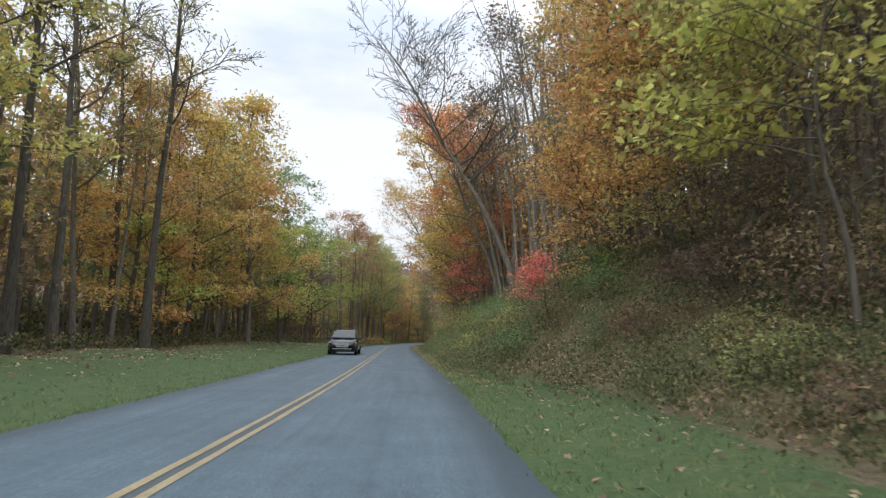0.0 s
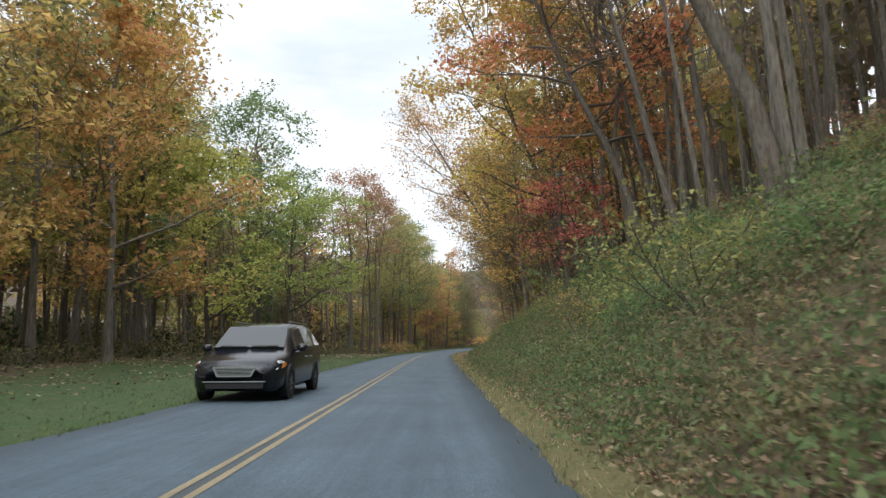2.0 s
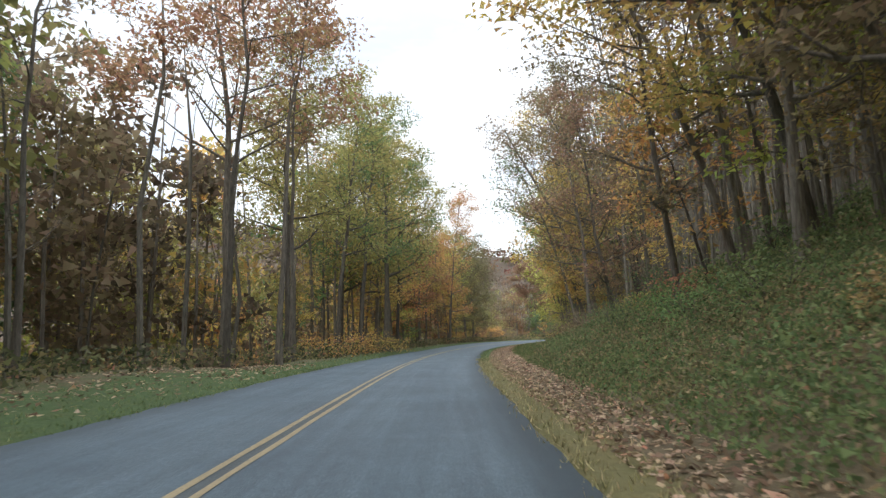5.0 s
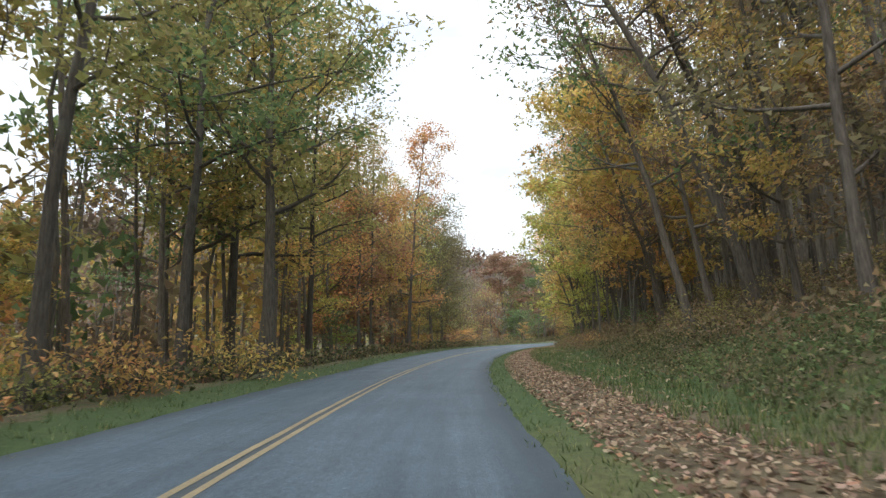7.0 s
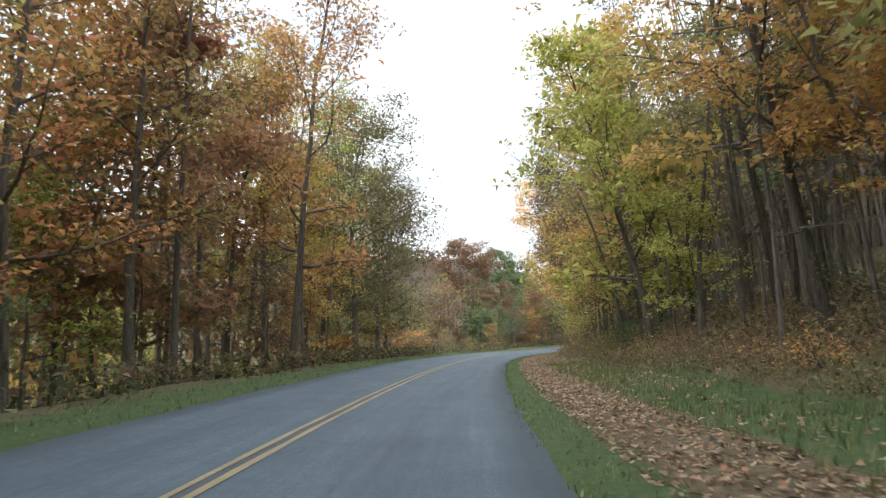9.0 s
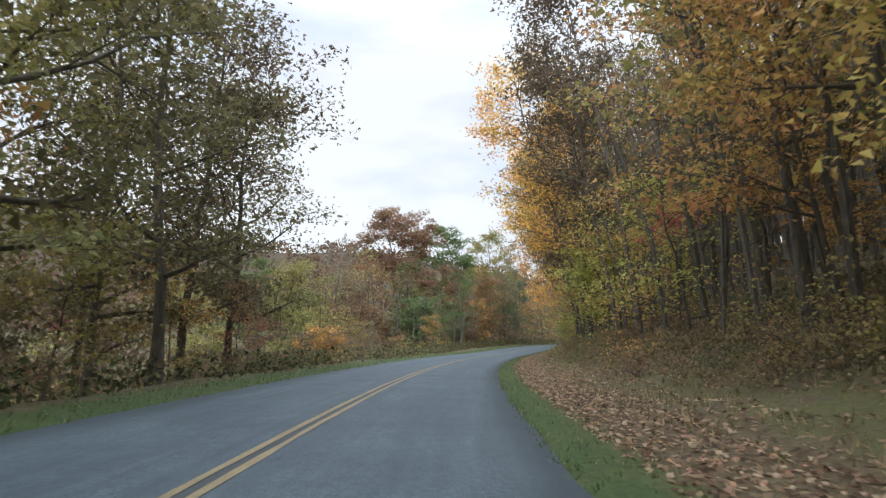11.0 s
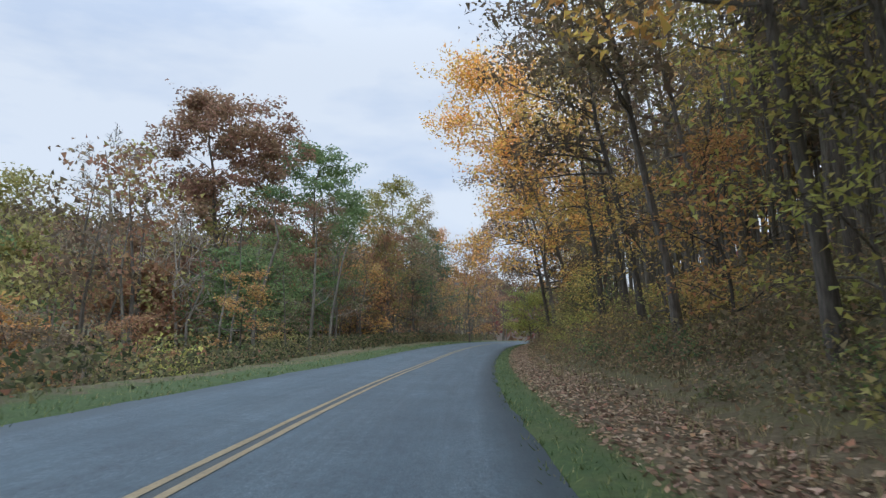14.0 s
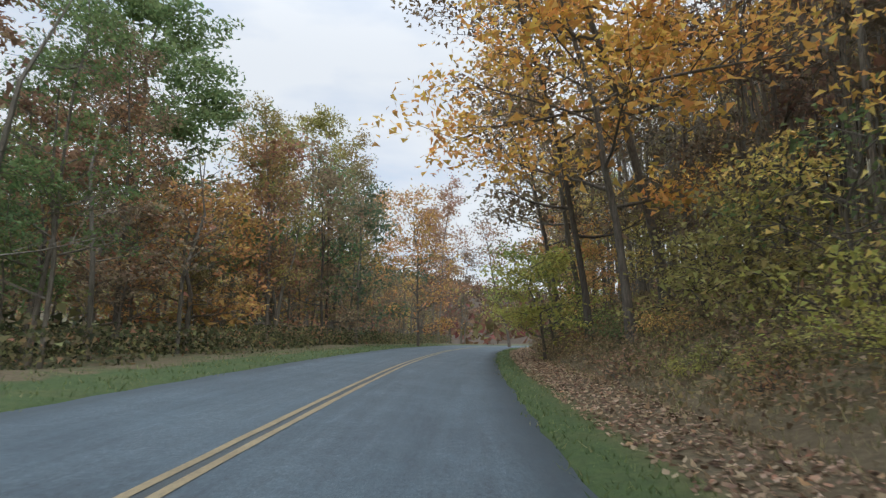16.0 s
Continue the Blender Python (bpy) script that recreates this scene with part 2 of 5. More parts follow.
def ground_material():
    """Mown grass, leaf litter and forest floor, laid out by two masks along the road."""
    m, nodes, links, b = material("ground_cover", 0.95)
    fine = noise_node(nodes, links, 9, 8, 0.78)
    mid = noise_node(nodes, links, 1.1, 5, 0.6)
    wide = noise_node(nodes, links, 0.16, 4, 0.6)
    grass = ramp(nodes, links, fine, (0.25, (0.018, 0.036, 0.012)), (0.5, (0.052, 0.096, 0.028)), (0.75, (0.12, 0.165, 0.055)))
    dry = ramp(nodes, links, fine, (0.25, (0.09, 0.075, 0.03)), (0.6, (0.2, 0.17, 0.075)), (0.8, (0.3, 0.25, 0.13)))
    grass = blend(nodes, links, ramp(nodes, links, mid, (0.5, (0, 0, 0)), (0.8, (0.35, 0.35, 0.35))), grass, dry)
    litter = ramp(nodes, links, fine, (0.25, (0.04, 0.031, 0.02)), (0.5, (0.125, 0.1, 0.058)), (0.75, (0.27, 0.215, 0.13)))
    weeds = ramp(nodes, links, fine, (0.3, (0.035, 0.05, 0.018)), (0.7, (0.12, 0.15, 0.05)))
    floor_c = blend(nodes, links, ramp(nodes, links, mid, (0.42, (0, 0, 0)), (0.6, (0.8, 0.8, 0.8))), litter, weeds)
    far_c = ramp(nodes, links, wide, (0.3, (0.05, 0.036, 0.026)), (0.5, (0.08, 0.055, 0.036)), (0.7, (0.07, 0.065, 0.035)))
    a1, a2, a3, a4 = (nodes.new("ShaderNodeAttribute") for _ in range(4))
    a1.attribute_name, a2.attribute_name, a3.attribute_name, a4.attribute_name = "grassy", "littered", "distant", "dry"
    straw = maths(nodes, links, "MULTIPLY", a4.outputs["Fac"], maths(nodes, links, "MULTIPLY_ADD", mid, 1.2, 0.2))
    grass = blend(nodes, links, straw, grass, dry)
    edge = maths(nodes, links, "ADD", a1.outputs["Fac"], maths(nodes, links, "MULTIPLY_ADD", mid, 0.9, -0.45))
    c = blend(nodes, links, ramp(nodes, links, edge, (0.42, (0, 0, 0)), (0.58, (1, 1, 1))), floor_c, grass)
    edge2 = maths(nodes, links, "ADD", a2.outputs["Fac"], maths(nodes, links, "MULTIPLY_ADD", fine, 0.9, -0.45))
    c = blend(nodes, links, ramp(nodes, links, edge2, (0.42, (0, 0, 0)), (0.6, (1, 1, 1))), c, litter)
    c = blend(nodes, links, a3.outputs["Fac"], c, far_c)
    links.new(c, b.inputs["Base Color"])
    bump(nodes, links, fine, b, 0.8, 0.05)
    return m


def bark(name, dark, light):
    """Furrowed bark, stretched along the stem, with lichen patches."""
    m, nodes, links, b = material(name, 0.92)
    co = nodes.new("ShaderNodeTexCoord")
    mp = nodes.new("ShaderNodeMapping")
    mp.inputs["Scale"].default_value = (7, 7, 1.1)
    links.new(co.outputs["Object"], mp.inputs["Vector"])
    n = nodes.new("ShaderNodeTexNoise")
    n.inputs["Scale"].default_value, n.inputs["Detail"].default_value, n.inputs["Roughness"].default_value = 2.2, 6, 0.65
    links.new(mp.outputs[0], n.inputs["Vector"])
    c = ramp(nodes, links, n.outputs["Fac"], (0.3, dark), (0.7, light))
    lichen = noise_node(nodes, links, 1.4, 5, 0.6)
    c = blend(nodes, links, ramp(nodes, links, lichen, (0.55, (0, 0, 0)), (0.75, (0.5, 0.5, 0.5))), c, (0.2, 0.21, 0.17))
    info = nodes.new("ShaderNodeObjectInfo")
    hs = nodes.new("ShaderNodeHueSaturation")
    links.new(maths(nodes, links, "MULTIPLY_ADD", info.outputs["Random"], 0.7, 0.65), hs.inputs["Value"])
    links.new(c, hs.inputs["Color"])
    links.new(hs.outputs[0], b.inputs["Base Color"])
    bump(nodes, links, n.outputs["Fac"], b, 0.7, 0.03)
    return m


def leaf_material(name, own=None, spread=0.05, tone=0.95, other=None):
    """Thin leaves that let light through; each leaf differs in hue and tone, and each crown turns colour in patches."""
    m, nodes, links, b = material(name, 0.72)
    b.inputs["Specular IOR Level"].default_value = 0.3
    geo = nodes.new("ShaderNodeNewGeometry")
    rand = geo.outputs["Random Per Island"]
    if own is None:
        info = nodes.new("ShaderNodeObjectInfo")
        c = info.outputs["Color"]
        patch = noise_node(nodes, links, 0.35, 3, 0.6)
        hs0 = nodes.new("ShaderNodeHueSaturation")
        links.new(maths(nodes, links, "MULTIPLY_ADD", patch, 0.09, 0.458), hs0.inputs["Hue"])
        links.new(c, hs0.inputs["Color"])
        c = hs0.outputs[0]
    else:
        c = ramp(nodes, links, rand, *own)
        if other:
            drift = noise_node(nodes, links, 0.42, 5, 0.7)
            c = blend(nodes, links, ramp(nodes, links, drift, (0.52, (0, 0, 0)), (0.64, (1, 1, 1))), c, ramp(nodes, links, rand, *other))
    hs = nodes.new("ShaderNodeHueSaturation")
    w = nodes.new("ShaderNodeTexWhiteNoise")
    w.noise_dimensions = "1D"
    links.new(rand, w.inputs["W"])
    links.new(maths(nodes, links, "MULTIPLY_ADD", w.outputs["Value"], spread, 0.5 - spread / 2), hs.inputs["Hue"])
    links.new(maths(nodes, links, "MULTIPLY_ADD", rand, tone, 1.095 - tone / 2), hs.inputs["Value"])
    hs.inputs["Saturation"].default_value = 0.85
    links.new(c, hs.inputs["Color"])
    links.new(hs.outputs[0], b.inputs["Base Color"])
    thin = nodes.new("ShaderNodeBsdfTranslucent")
    links.new(hs.outputs[0], thin.inputs["Color"])
    mix = nodes.new("ShaderNodeMixShader")
    mix.inputs[0].default_value = 0.5
    links.new(b.outputs[0], mix.inputs[1])
    links.new(thin.outputs[0], mix.inputs[2])
    links.new(mix.outputs[0], nodes["Material Output"].inputs["Surface"])
    return m


ASPHALT, PAINT, GROUND = asphalt(), line_paint(), ground_material()
BARK_GREY = bark("grey_bark", (0.07, 0.06, 0.05), (0.24, 0.215, 0.185))
BARK_DARK = bark("dark_bark", (0.05, 0.044, 0.037), (0.17, 0.15, 0.125))
BARK_PALE = bark("pale_bark", (0.2, 0.18, 0.155), (0.42, 0.39, 0.35))
LEAVES = leaf_material("autumn_leaves")

# ---- mesh helpers ----
def mesh_of(name, verts, faces, mat, shade_smooth=False):
    me = bpy.data.meshes.new(name)
    me.from_pydata([tuple(v) for v in verts] if not isinstance(verts, np.ndarray) else verts.tolist(), [], faces)
    me.materials.append(mat)
    if shade_smooth:
        me.polygons.foreach_set("use_smooth", [True] * len(me.polygons))
    me.update()
    return me


def part(name, me, parent, label=""):
    ob = new(name, me)
    ob.parent = parent
    return tagged(ob, label) if label else ob


def part_bm(name, bm, mat, parent, label=""):
    me = bpy.data.meshes.new(name)
    bm.to_mesh(me)
    bm.free()
    me.materials.append(mat)
    return part(name, me, parent, label)


def float_attribute(me, name, values):
    a = me.attributes.new(name, "FLOAT", "POINT")
    a.data.foreach_set("value", np.asarray(values, np.float32).ravel())


def sheet(name, ss, uu, height, mat):
    """A strip of land over the grid of ss along the road and uu across it; height(S, U) gives z."""
    S, U = np.meshgrid(ss, uu, indexing="ij")
    X, Y = plan(S, U)
    V = np.stack([X, Y, height(S, U)], -1).reshape(-1, 3)
    n, k = len(ss), len(uu)
    i = (np.arange(n - 1)[:, None] * k + np.arange(k - 1)[None, :]).ravel()
    F = np.stack([i, i + 1, i + k + 1, i + k], 1)[:, ::1].tolist()
    me = mesh_of(name, V, F, mat, True)
    return new(name, me), S.ravel(), U.ravel()


# ---- ground, road, lines ----
def across_steps():
    right = [3.15, 3.35, 3.7, 4.2, 4.8, 5.5, 6.2, 7, 8, 9, 10, 11, 12, 13.5, 15, 17, 20, 24, 28, 33, 40, 50, 65, 90, 130, 180, 240]
    left = [2.6, 2.75, 2.9, 3.0, 3.15, 3.35, 3.7, 4.2, 4.8, 5.4, 6, 7, 8, 9, 10, 11, 12, 13, 15, 17, 20, 24, 28, 34, 42, 52, 66, 85, 110, 140, 180, 225, 275, 330, 390, 450, 520, 600, 700, 850, 1100, 1500]
    return np.array([-v for v in left[::-1]] + [0.0] + right)


def build_ground():
    ss = np.concatenate([np.arange(-1300, -60, 40.0), np.arange(-60, 345, 1.0), np.arange(345, 500, 6.0), np.arange(500, 1500, 20.0)])

    def height(S, U):
        z = land(S, U)
        inside = np.where(U > 0, U / ROAD_HALF, -U / half_left(S)) * ROAD_HALF
        return np.where(inside < 3.1, z - 0.12, np.where(inside < 3.25, z - 0.05, z))
    ob, S, U = sheet("ground", ss, across_steps(), height, GROUND)
    foot, wood = foot_of(S), wood_left_of(S)
    strip = key(S, -50, 6, 14, 5.6, 26, 4.0, 60, 3.75, 100, 3.8, 140, 4.0, 260, 4.05, 400, 4.1)
    grass = np.where(U > 0, 1 - smooth(-0.2, 0.7, U - strip), 1 - smooth(-1.5, 1.0, wood - U))
    apron = smooth(92, 140, S) * (1 - smooth(160, 178, S)) * smooth(5.0, 6.2, U) * (1 - smooth(-0.3, 0.8, U - foot))
    apron = np.maximum(apron, 0.52 * smooth(160, 180, S) * smooth(4.8, 6.2, U) * (1 - smooth(0.5, 2.0, U - foot)))
    grass = np.maximum(grass, apron)
    green_bank = smooth(18, 30, S) * (1 - smooth(120, 150, S)) * smooth(0.5, 2.5, U - foot) * (1 - smooth(8, 16, U - foot)) * 0.62
    grass = np.maximum(grass, green_bank)
    litter = np.where(U > 0, smooth(-0.3, 0.5, U - strip) * (1 - smooth(0, 2.5, U - strip - 1.8)), 0) * smooth(14, 40, S) * (1 - apron)
    litter = np.maximum(litter, 0.5 * smooth(165, 200, S) * smooth(0, 1, U - strip))
    litter = np.maximum(litter, np.where(U < 0, 0.46 * smooth(0.5, 5.0, wood + 5.0 - U) * (1 - smooth(70, 100, S)), 0))
    dry = np.where(U > 0, smooth(24, 40, S) * (1 - smooth(112, 124, S)), 0.25 * smooth(0, 6, wood + 5.0 - U) * (1 - smooth(70, 100, S))) + np.where(U > 0, 0.7 * smooth(3.65, 4.0, U) * smooth(160, 190, S), 0)
    far = np.clip(smooth(90, 200, -U) + smooth(380, 480, S), 0, 1)
    for name, v in (("grassy", grass), ("littered", litter), ("distant", far), ("dry", np.clip(dry, 0, 1))):
        float_attribute(ob.data, name, v)
    return tagged(ob, "mown grass verges, leaf-strewn banks and wooded hills", "ground", kind="structure")


def build_road():
    ss = np.concatenate([np.arange(-80, 345, 1.0), np.arange(345, 440, 4.0)])
    uu = np.array([-3.32, -3.2, -2.4, -1.6, -0.8, 0, 0.8, 1.6, 2.4, 3.2, 3.32])
    fray = np.random.RandomState(5)

    def height(S, U):
        return ground_z(S, np.clip(U, -3.2, 3.2)) - np.where(np.abs(U) > 3.25, 0.14, 0.0)
    S, U = np.meshgrid(ss, uu, indexing="ij")
    wob = np.where(np.abs(U) > 3.1, np.sign(U) * fray.normal(0, 0.035, (len(ss), 1)), 0)
    X, Y = plan(S, np.where(U < 0, U * half_left(S) / ROAD_HALF, U) + wob)
    V = np.stack([X, Y, height(S, U)], -1).reshape(-1, 3)
    k = len(uu)
    i = (np.arange(len(ss) - 1)[:, None] * k + np.arange(k - 1)[None, :]).ravel()
    me = mesh_of("road", V, np.stack([i, i + 1, i + k + 1, i + k], 1).tolist(), ASPHALT, True)
    ob = new("road", me)
    float_attribute(me, "across", U.ravel())
    float_attribute(me, "along", S.ravel())
    tagged(ob, "two-lane road of worn blue-grey asphalt with ragged edges", "road", kind="structure")
    for side in (-1, 1):
        c = side * 0.1
        uu2 = np.array([c - 0.044, c + 0.044])
        S2, U2 = np.meshgrid(np.concatenate([np.arange(-60, 345, 1.0), np.arange(345, 440, 4.0)]), uu2, indexing="ij")
        X2, Y2 = plan(S2, U2 + fray.normal(0, 0.006, S2.shape))
        V2 = np.stack([X2, Y2, ground_z(S2, U2) + 0.006], -1).reshape(-1, 3)
        j = np.arange(len(S2) - 1) * 2
        part("centre_line", mesh_of("centre_line", V2, np.stack([j, j + 1, j + 3, j + 2], 1).tolist(), PAINT), ob, "worn solid yellow centre line")
    return ob


build_ground()
build_road()


# ---- trees ----
class Growth:
    """Collects the wood (tapered tubes) and the leaf places of one tree."""

    def __init__(self, seed):
        self.rng = np.random.RandomState(seed)
        self.v, self.f, self.count = [], [], 0
        self.least = 0.011
        self.ends = []

    def tube(self, pts, radii, sides):
        pts = np.asarray(pts, float)
        d = np.gradient(pts, axis=0)
        d /= np.linalg.norm(d, axis=1, keepdims=True) + 1e-9
        ref = np.where(np.abs(d[:, 2:3]) > 0.9, [[1.0, 0, 0]], [[0, 0, 1.0]])
        a = np.cross(d, ref)
        a /= np.linalg.norm(a, axis=1, keepdims=True) + 1e-9
        b = np.cross(d, a)
        ang = np.arange(sides) * 2 * math.pi / sides
        ring = pts[:, None] + np.asarray(radii)[:, None, None] * (np.cos(ang)[None, :, None] * a[:, None] + np.sin(ang)[None, :, None] * b[:, None])
        base = self.count
        self.v.append(ring.reshape(-1, 3))
        n = len(pts)
        self.count += n * sides
        for i in range(n - 1):
            for j in range(sides):
                k = (j + 1) % sides
                self.f.append((base + i * sides + j, base + i * sides + k, base + (i + 1) * sides + k, base + (i + 1) * sides + j))

    def branch(self, start, way, length, r, sides, depth, twigs, droop=0.0, bend=0.25):
        """A branch that bends upwards (or droops), with smaller ones along it."""
        rng = self.rng
        n = 5 if depth > 0 else 3 if self.least > 0.015 else 2
        pts, d, p = [np.array(start)], np.array(way, float), np.array(start, float)
        for i in range(n - 1):
            d = d + rng.normal(0, 0.13, 3) + np.array([0, 0, bend / n - droop * i / n])
            d /= np.linalg.norm(d)
            p = p + d * length / (n - 1)
            pts.append(p)
        self.tube(pts, np.maximum(np.linspace(r, r * 0.25, n), self.least), sides)
        pts = np.array(pts)
        if depth == 0:
            self.ends += [pts[-1], (pts[0] + pts[-1]) / 2]
            return
        for i in range(twigs):
            t = 0.3 + 0.7 * (i + rng.rand()) / twigs
            k = min(int(t * (n - 1)), n - 2)
            q = pts[k] + (pts[k + 1] - pts[k]) * (t * (n - 1) - k)
            side = rng.normal(0, 1, 3)
            side -= side.dot(d) * d
            side /= np.linalg.norm(side)
            side[2] *= 0.55
            w = d * 0.75 + side * 0.9
            w /= np.linalg.norm(w)
            self.branch(q, w, length * (0.5 - 0.2 * t) * rng.uniform(0.8, 1.3), r * (0.5 - 0.25 * t), 3, depth - 1, max(3, twigs - 3), droop, bend)
        self.ends.append(pts[-1])

    def stem(self, height, r, lean=(0.0, 0.0), wobble=0.25, n=9):
        z = np.linspace(0, 1, n)
        w = np.cumsum(self.rng.normal(0, wobble, (n, 2)), axis=0) * z[:, None]
        pts = np.column_stack([lean[0] * z ** 1.3 + w[:, 0], lean[1] * z ** 1.3 + w[:, 1], z * height])
        pts[0, 2] = -0.6
        rad = r * (1 - 0.82 * z ** 0.9)
        rad[0] *= 1.5
        self.tube(pts, rad, 7)
        return pts, rad

    def leaves(self, count, size, flat=0.5, reach=0.3, whole=False, core=0.12):
        """Leaves in clumps round the twig ends: pointed triangles, or whole lozenges for crowns that come near."""
        rng = self.rng
        ends = np.array(self.ends)
        ends = np.concatenate([ends] + [ends + rng.normal(0, 1, ends.shape) * np.array([0.5, 0.5, 0.5 * flat]) for _ in range(2)])
        share = rng.gamma(1.2, 1.0, len(ends))
        c = ends[rng.choice(len(ends), size=count, p=share / share.sum())]
        c = c + np.clip(rng.normal(0, 1, (count, 3)), -1.7, 1.7) * np.array([reach, reach, reach * flat])
        d = rng.normal(0, 1, (count, 3))
        d[:, 2] = d[:, 2] * 0.6 - 0.3
        d /= np.linalg.norm(d, axis=1, keepdims=True)
        w = np.cross(d, rng.normal(0, 1, (count, 3)) + np.array([0, 0, 1.5]))
        w /= np.linalg.norm(w, axis=1, keepdims=True) + 1e-9
        L = size * rng.uniform(0.6, 1.35, (count, 1))
        inner = int(count * core)
        if inner:
            pull = np.column_stack([rng.uniform(0.25, 0.85, (inner, 2)), np.ones(inner)])
            c[:inner] = ends[rng.randint(len(ends), size=inner)] * pull + rng.normal(0, 0.3, (inner, 3)) - [0, 0, 0.15]
            L[:inner] *= 1.3 if whole else 1.0 + 2.6 * size
        if whole:
            V = np.stack([c - d * L * 0.5, c + w * L * 0.36, c + d * L * 0.55, c - w * L * 0.36], 1).reshape(-1, 3)
            return V, np.arange(count * 4).reshape(-1, 4).tolist()
        V = np.stack([c - d * L * 0.45 + w * L * 0.34, c - d * L * 0.3 - w * L * 0.34, c + d * L * 0.65], 1).reshape(-1, 3)
        return V, np.arange(count * 3).reshape(-1, 3).tolist()

    def meshes(self, bark_m, count, size, flat, reach, whole=False, core=0.12):
        wood = mesh_of("trunk", np.concatenate(self.v), self.f, bark_m, True)
        crown = None
        if count:
            V, F = self.leaves(count, size, flat, reach, whole, core if count > 2000 else 0.0)
            crown = mesh_of("crown", V, F, LEAVES)
        return wood, crown


def canopy_tree(seed, height, r, spread, low=0.35, limbs=15, twigs=6, count=3200, size=0.26, lean=(0, 0), bark_m=None, reach=0.34, flat=0.6, one_side=None, whole=False, rise=0.9):
    """A tall forest tree: a long stem, limbs from low upwards, leaves round the twigs. one_side leans the limbs towards an azimuth."""
    g = Growth(seed)
    pts, rad = g.stem(height, r, lean)
    z = np.linspace(0, 1, len(pts))
    for i in range(limbs):
        t = low + (0.97 - low) * (i + g.rng.rand()) / limbs
        p = np.array([np.interp(t, z, pts[:, a]) for a in range(3)])
        az = i * 2.4 + g.rng.normal(0, 0.4) if one_side is None else one_side + g.rng.normal(0, 1.0)
        up = 0.15 + rise * (t - low) / (1 - low)
        w = np.array([math.cos(az), math.sin(az), up])
        q = (t - low) / (1 - low)
        length = spread * (0.62 + 2.2 * q * (1 - q)) * (1 - 0.5 * q) * g.rng.uniform(0.75, 1.2)
        g.branch(p, w / np.linalg.norm(w), length, max(r * (1 - t) * 0.62, 0.03), 4, 1, twigs)
    g.ends.append(pts[-1])
    return g.meshes(bark_m or BARK_GREY, count, size, flat, reach, whole)


def domed_tree(seed, height, r, spread, low, count, size, bark_m=None, clumps=46, base=0.35, rise=0.5):
    """A tree in the open: spreading limbs under a full rounded crown of leaf clumps with gaps between them."""
    g = Growth(seed)
    pts, rad = g.stem(height * 0.86, r)
    z = np.linspace(0, 1, len(pts))
    for i in range(18):
        t = low + (0.9 - low) * (i + g.rng.rand()) / 18
        p = np.array([np.interp(t, z, pts[:, a]) for a in range(3)])
        az = i * 2.4 + g.rng.normal(0, 0.4)
        w = np.array([math.cos(az), math.sin(az), 0.3 + rise * t])
        g.branch(p, w / np.linalg.norm(w), spread * 0.85 * (1.1 - 0.55 * t), max(r * (1 - t) * 0.6, 0.04), 4, 1, 6)
    az, t = g.rng.uniform(0, 2 * math.pi, clumps), g.rng.uniform(0, 1, clumps)
    out = np.sqrt(np.clip(1 - t ** 2, 0.02, 1)) * g.rng.uniform(0.55, 1.0, clumps)
    lift = height * (base + (0.96 - base) * t)
    heart = np.column_stack([np.cos(az) * out * spread, np.sin(az) * out * spread, lift])
    heart = np.concatenate([heart] + [heart + g.rng.normal(0, 1, heart.shape) * [0.8, 0.8, 0.4] for _ in range(4)])
    g.ends = list(heart)
    return g.meshes(bark_m or BARK_GREY, count, size, 0.55, 0.46, core=0.04)


def bare_tree(seed, height, r, spread, low=0.4, limbs=14, lean=(0, 0), bark_m=None, one_side=None, count=0):
    """A leafless tree with forking twigs."""
    g = Growth(seed)
    g.least = 0.018
    pts, rad = g.stem(height, r, lean)
    z = np.linspace(0, 1, len(pts))
    for i in range(limbs):
        t = low + (0.97 - low) * (i + g.rng.rand()) / limbs
        p = np.array([np.interp(t, z, pts[:, a]) for a in range(3)])
        az = i * 2.4 + g.rng.normal(0, 0.4) if one_side is None else one_side + g.rng.normal(0, 0.9)
        w = np.array([math.cos(az), math.sin(az), 0.35 + 0.9 * t])
        g.branch(p, w / np.linalg.norm(w), spread * (1.15 - 0.6 * t) * g.rng.uniform(0.7, 1.2), max(r * (1 - t) * 0.6, 0.03), 5, 2, 8)
    trunk_rings, trunk_faces = 63, 56
    verts, faces = np.concatenate(g.v), g.f
    limbs_mesh = mesh_of("branch", verts[trunk_rings:], [tuple(k - trunk_rings for k in f) for f in faces[trunk_faces:]], bark_m or BARK_GREY, True)
    crown = mesh_of("crown", *g.leaves(count, 0.2, 0.6, 0.3, core=0.0), LEAVES) if count else None
    return mesh_of("trunk", verts[:trunk_rings], faces[:trunk_faces], bark_m or BARK_GREY, True), crown, limbs_mesh


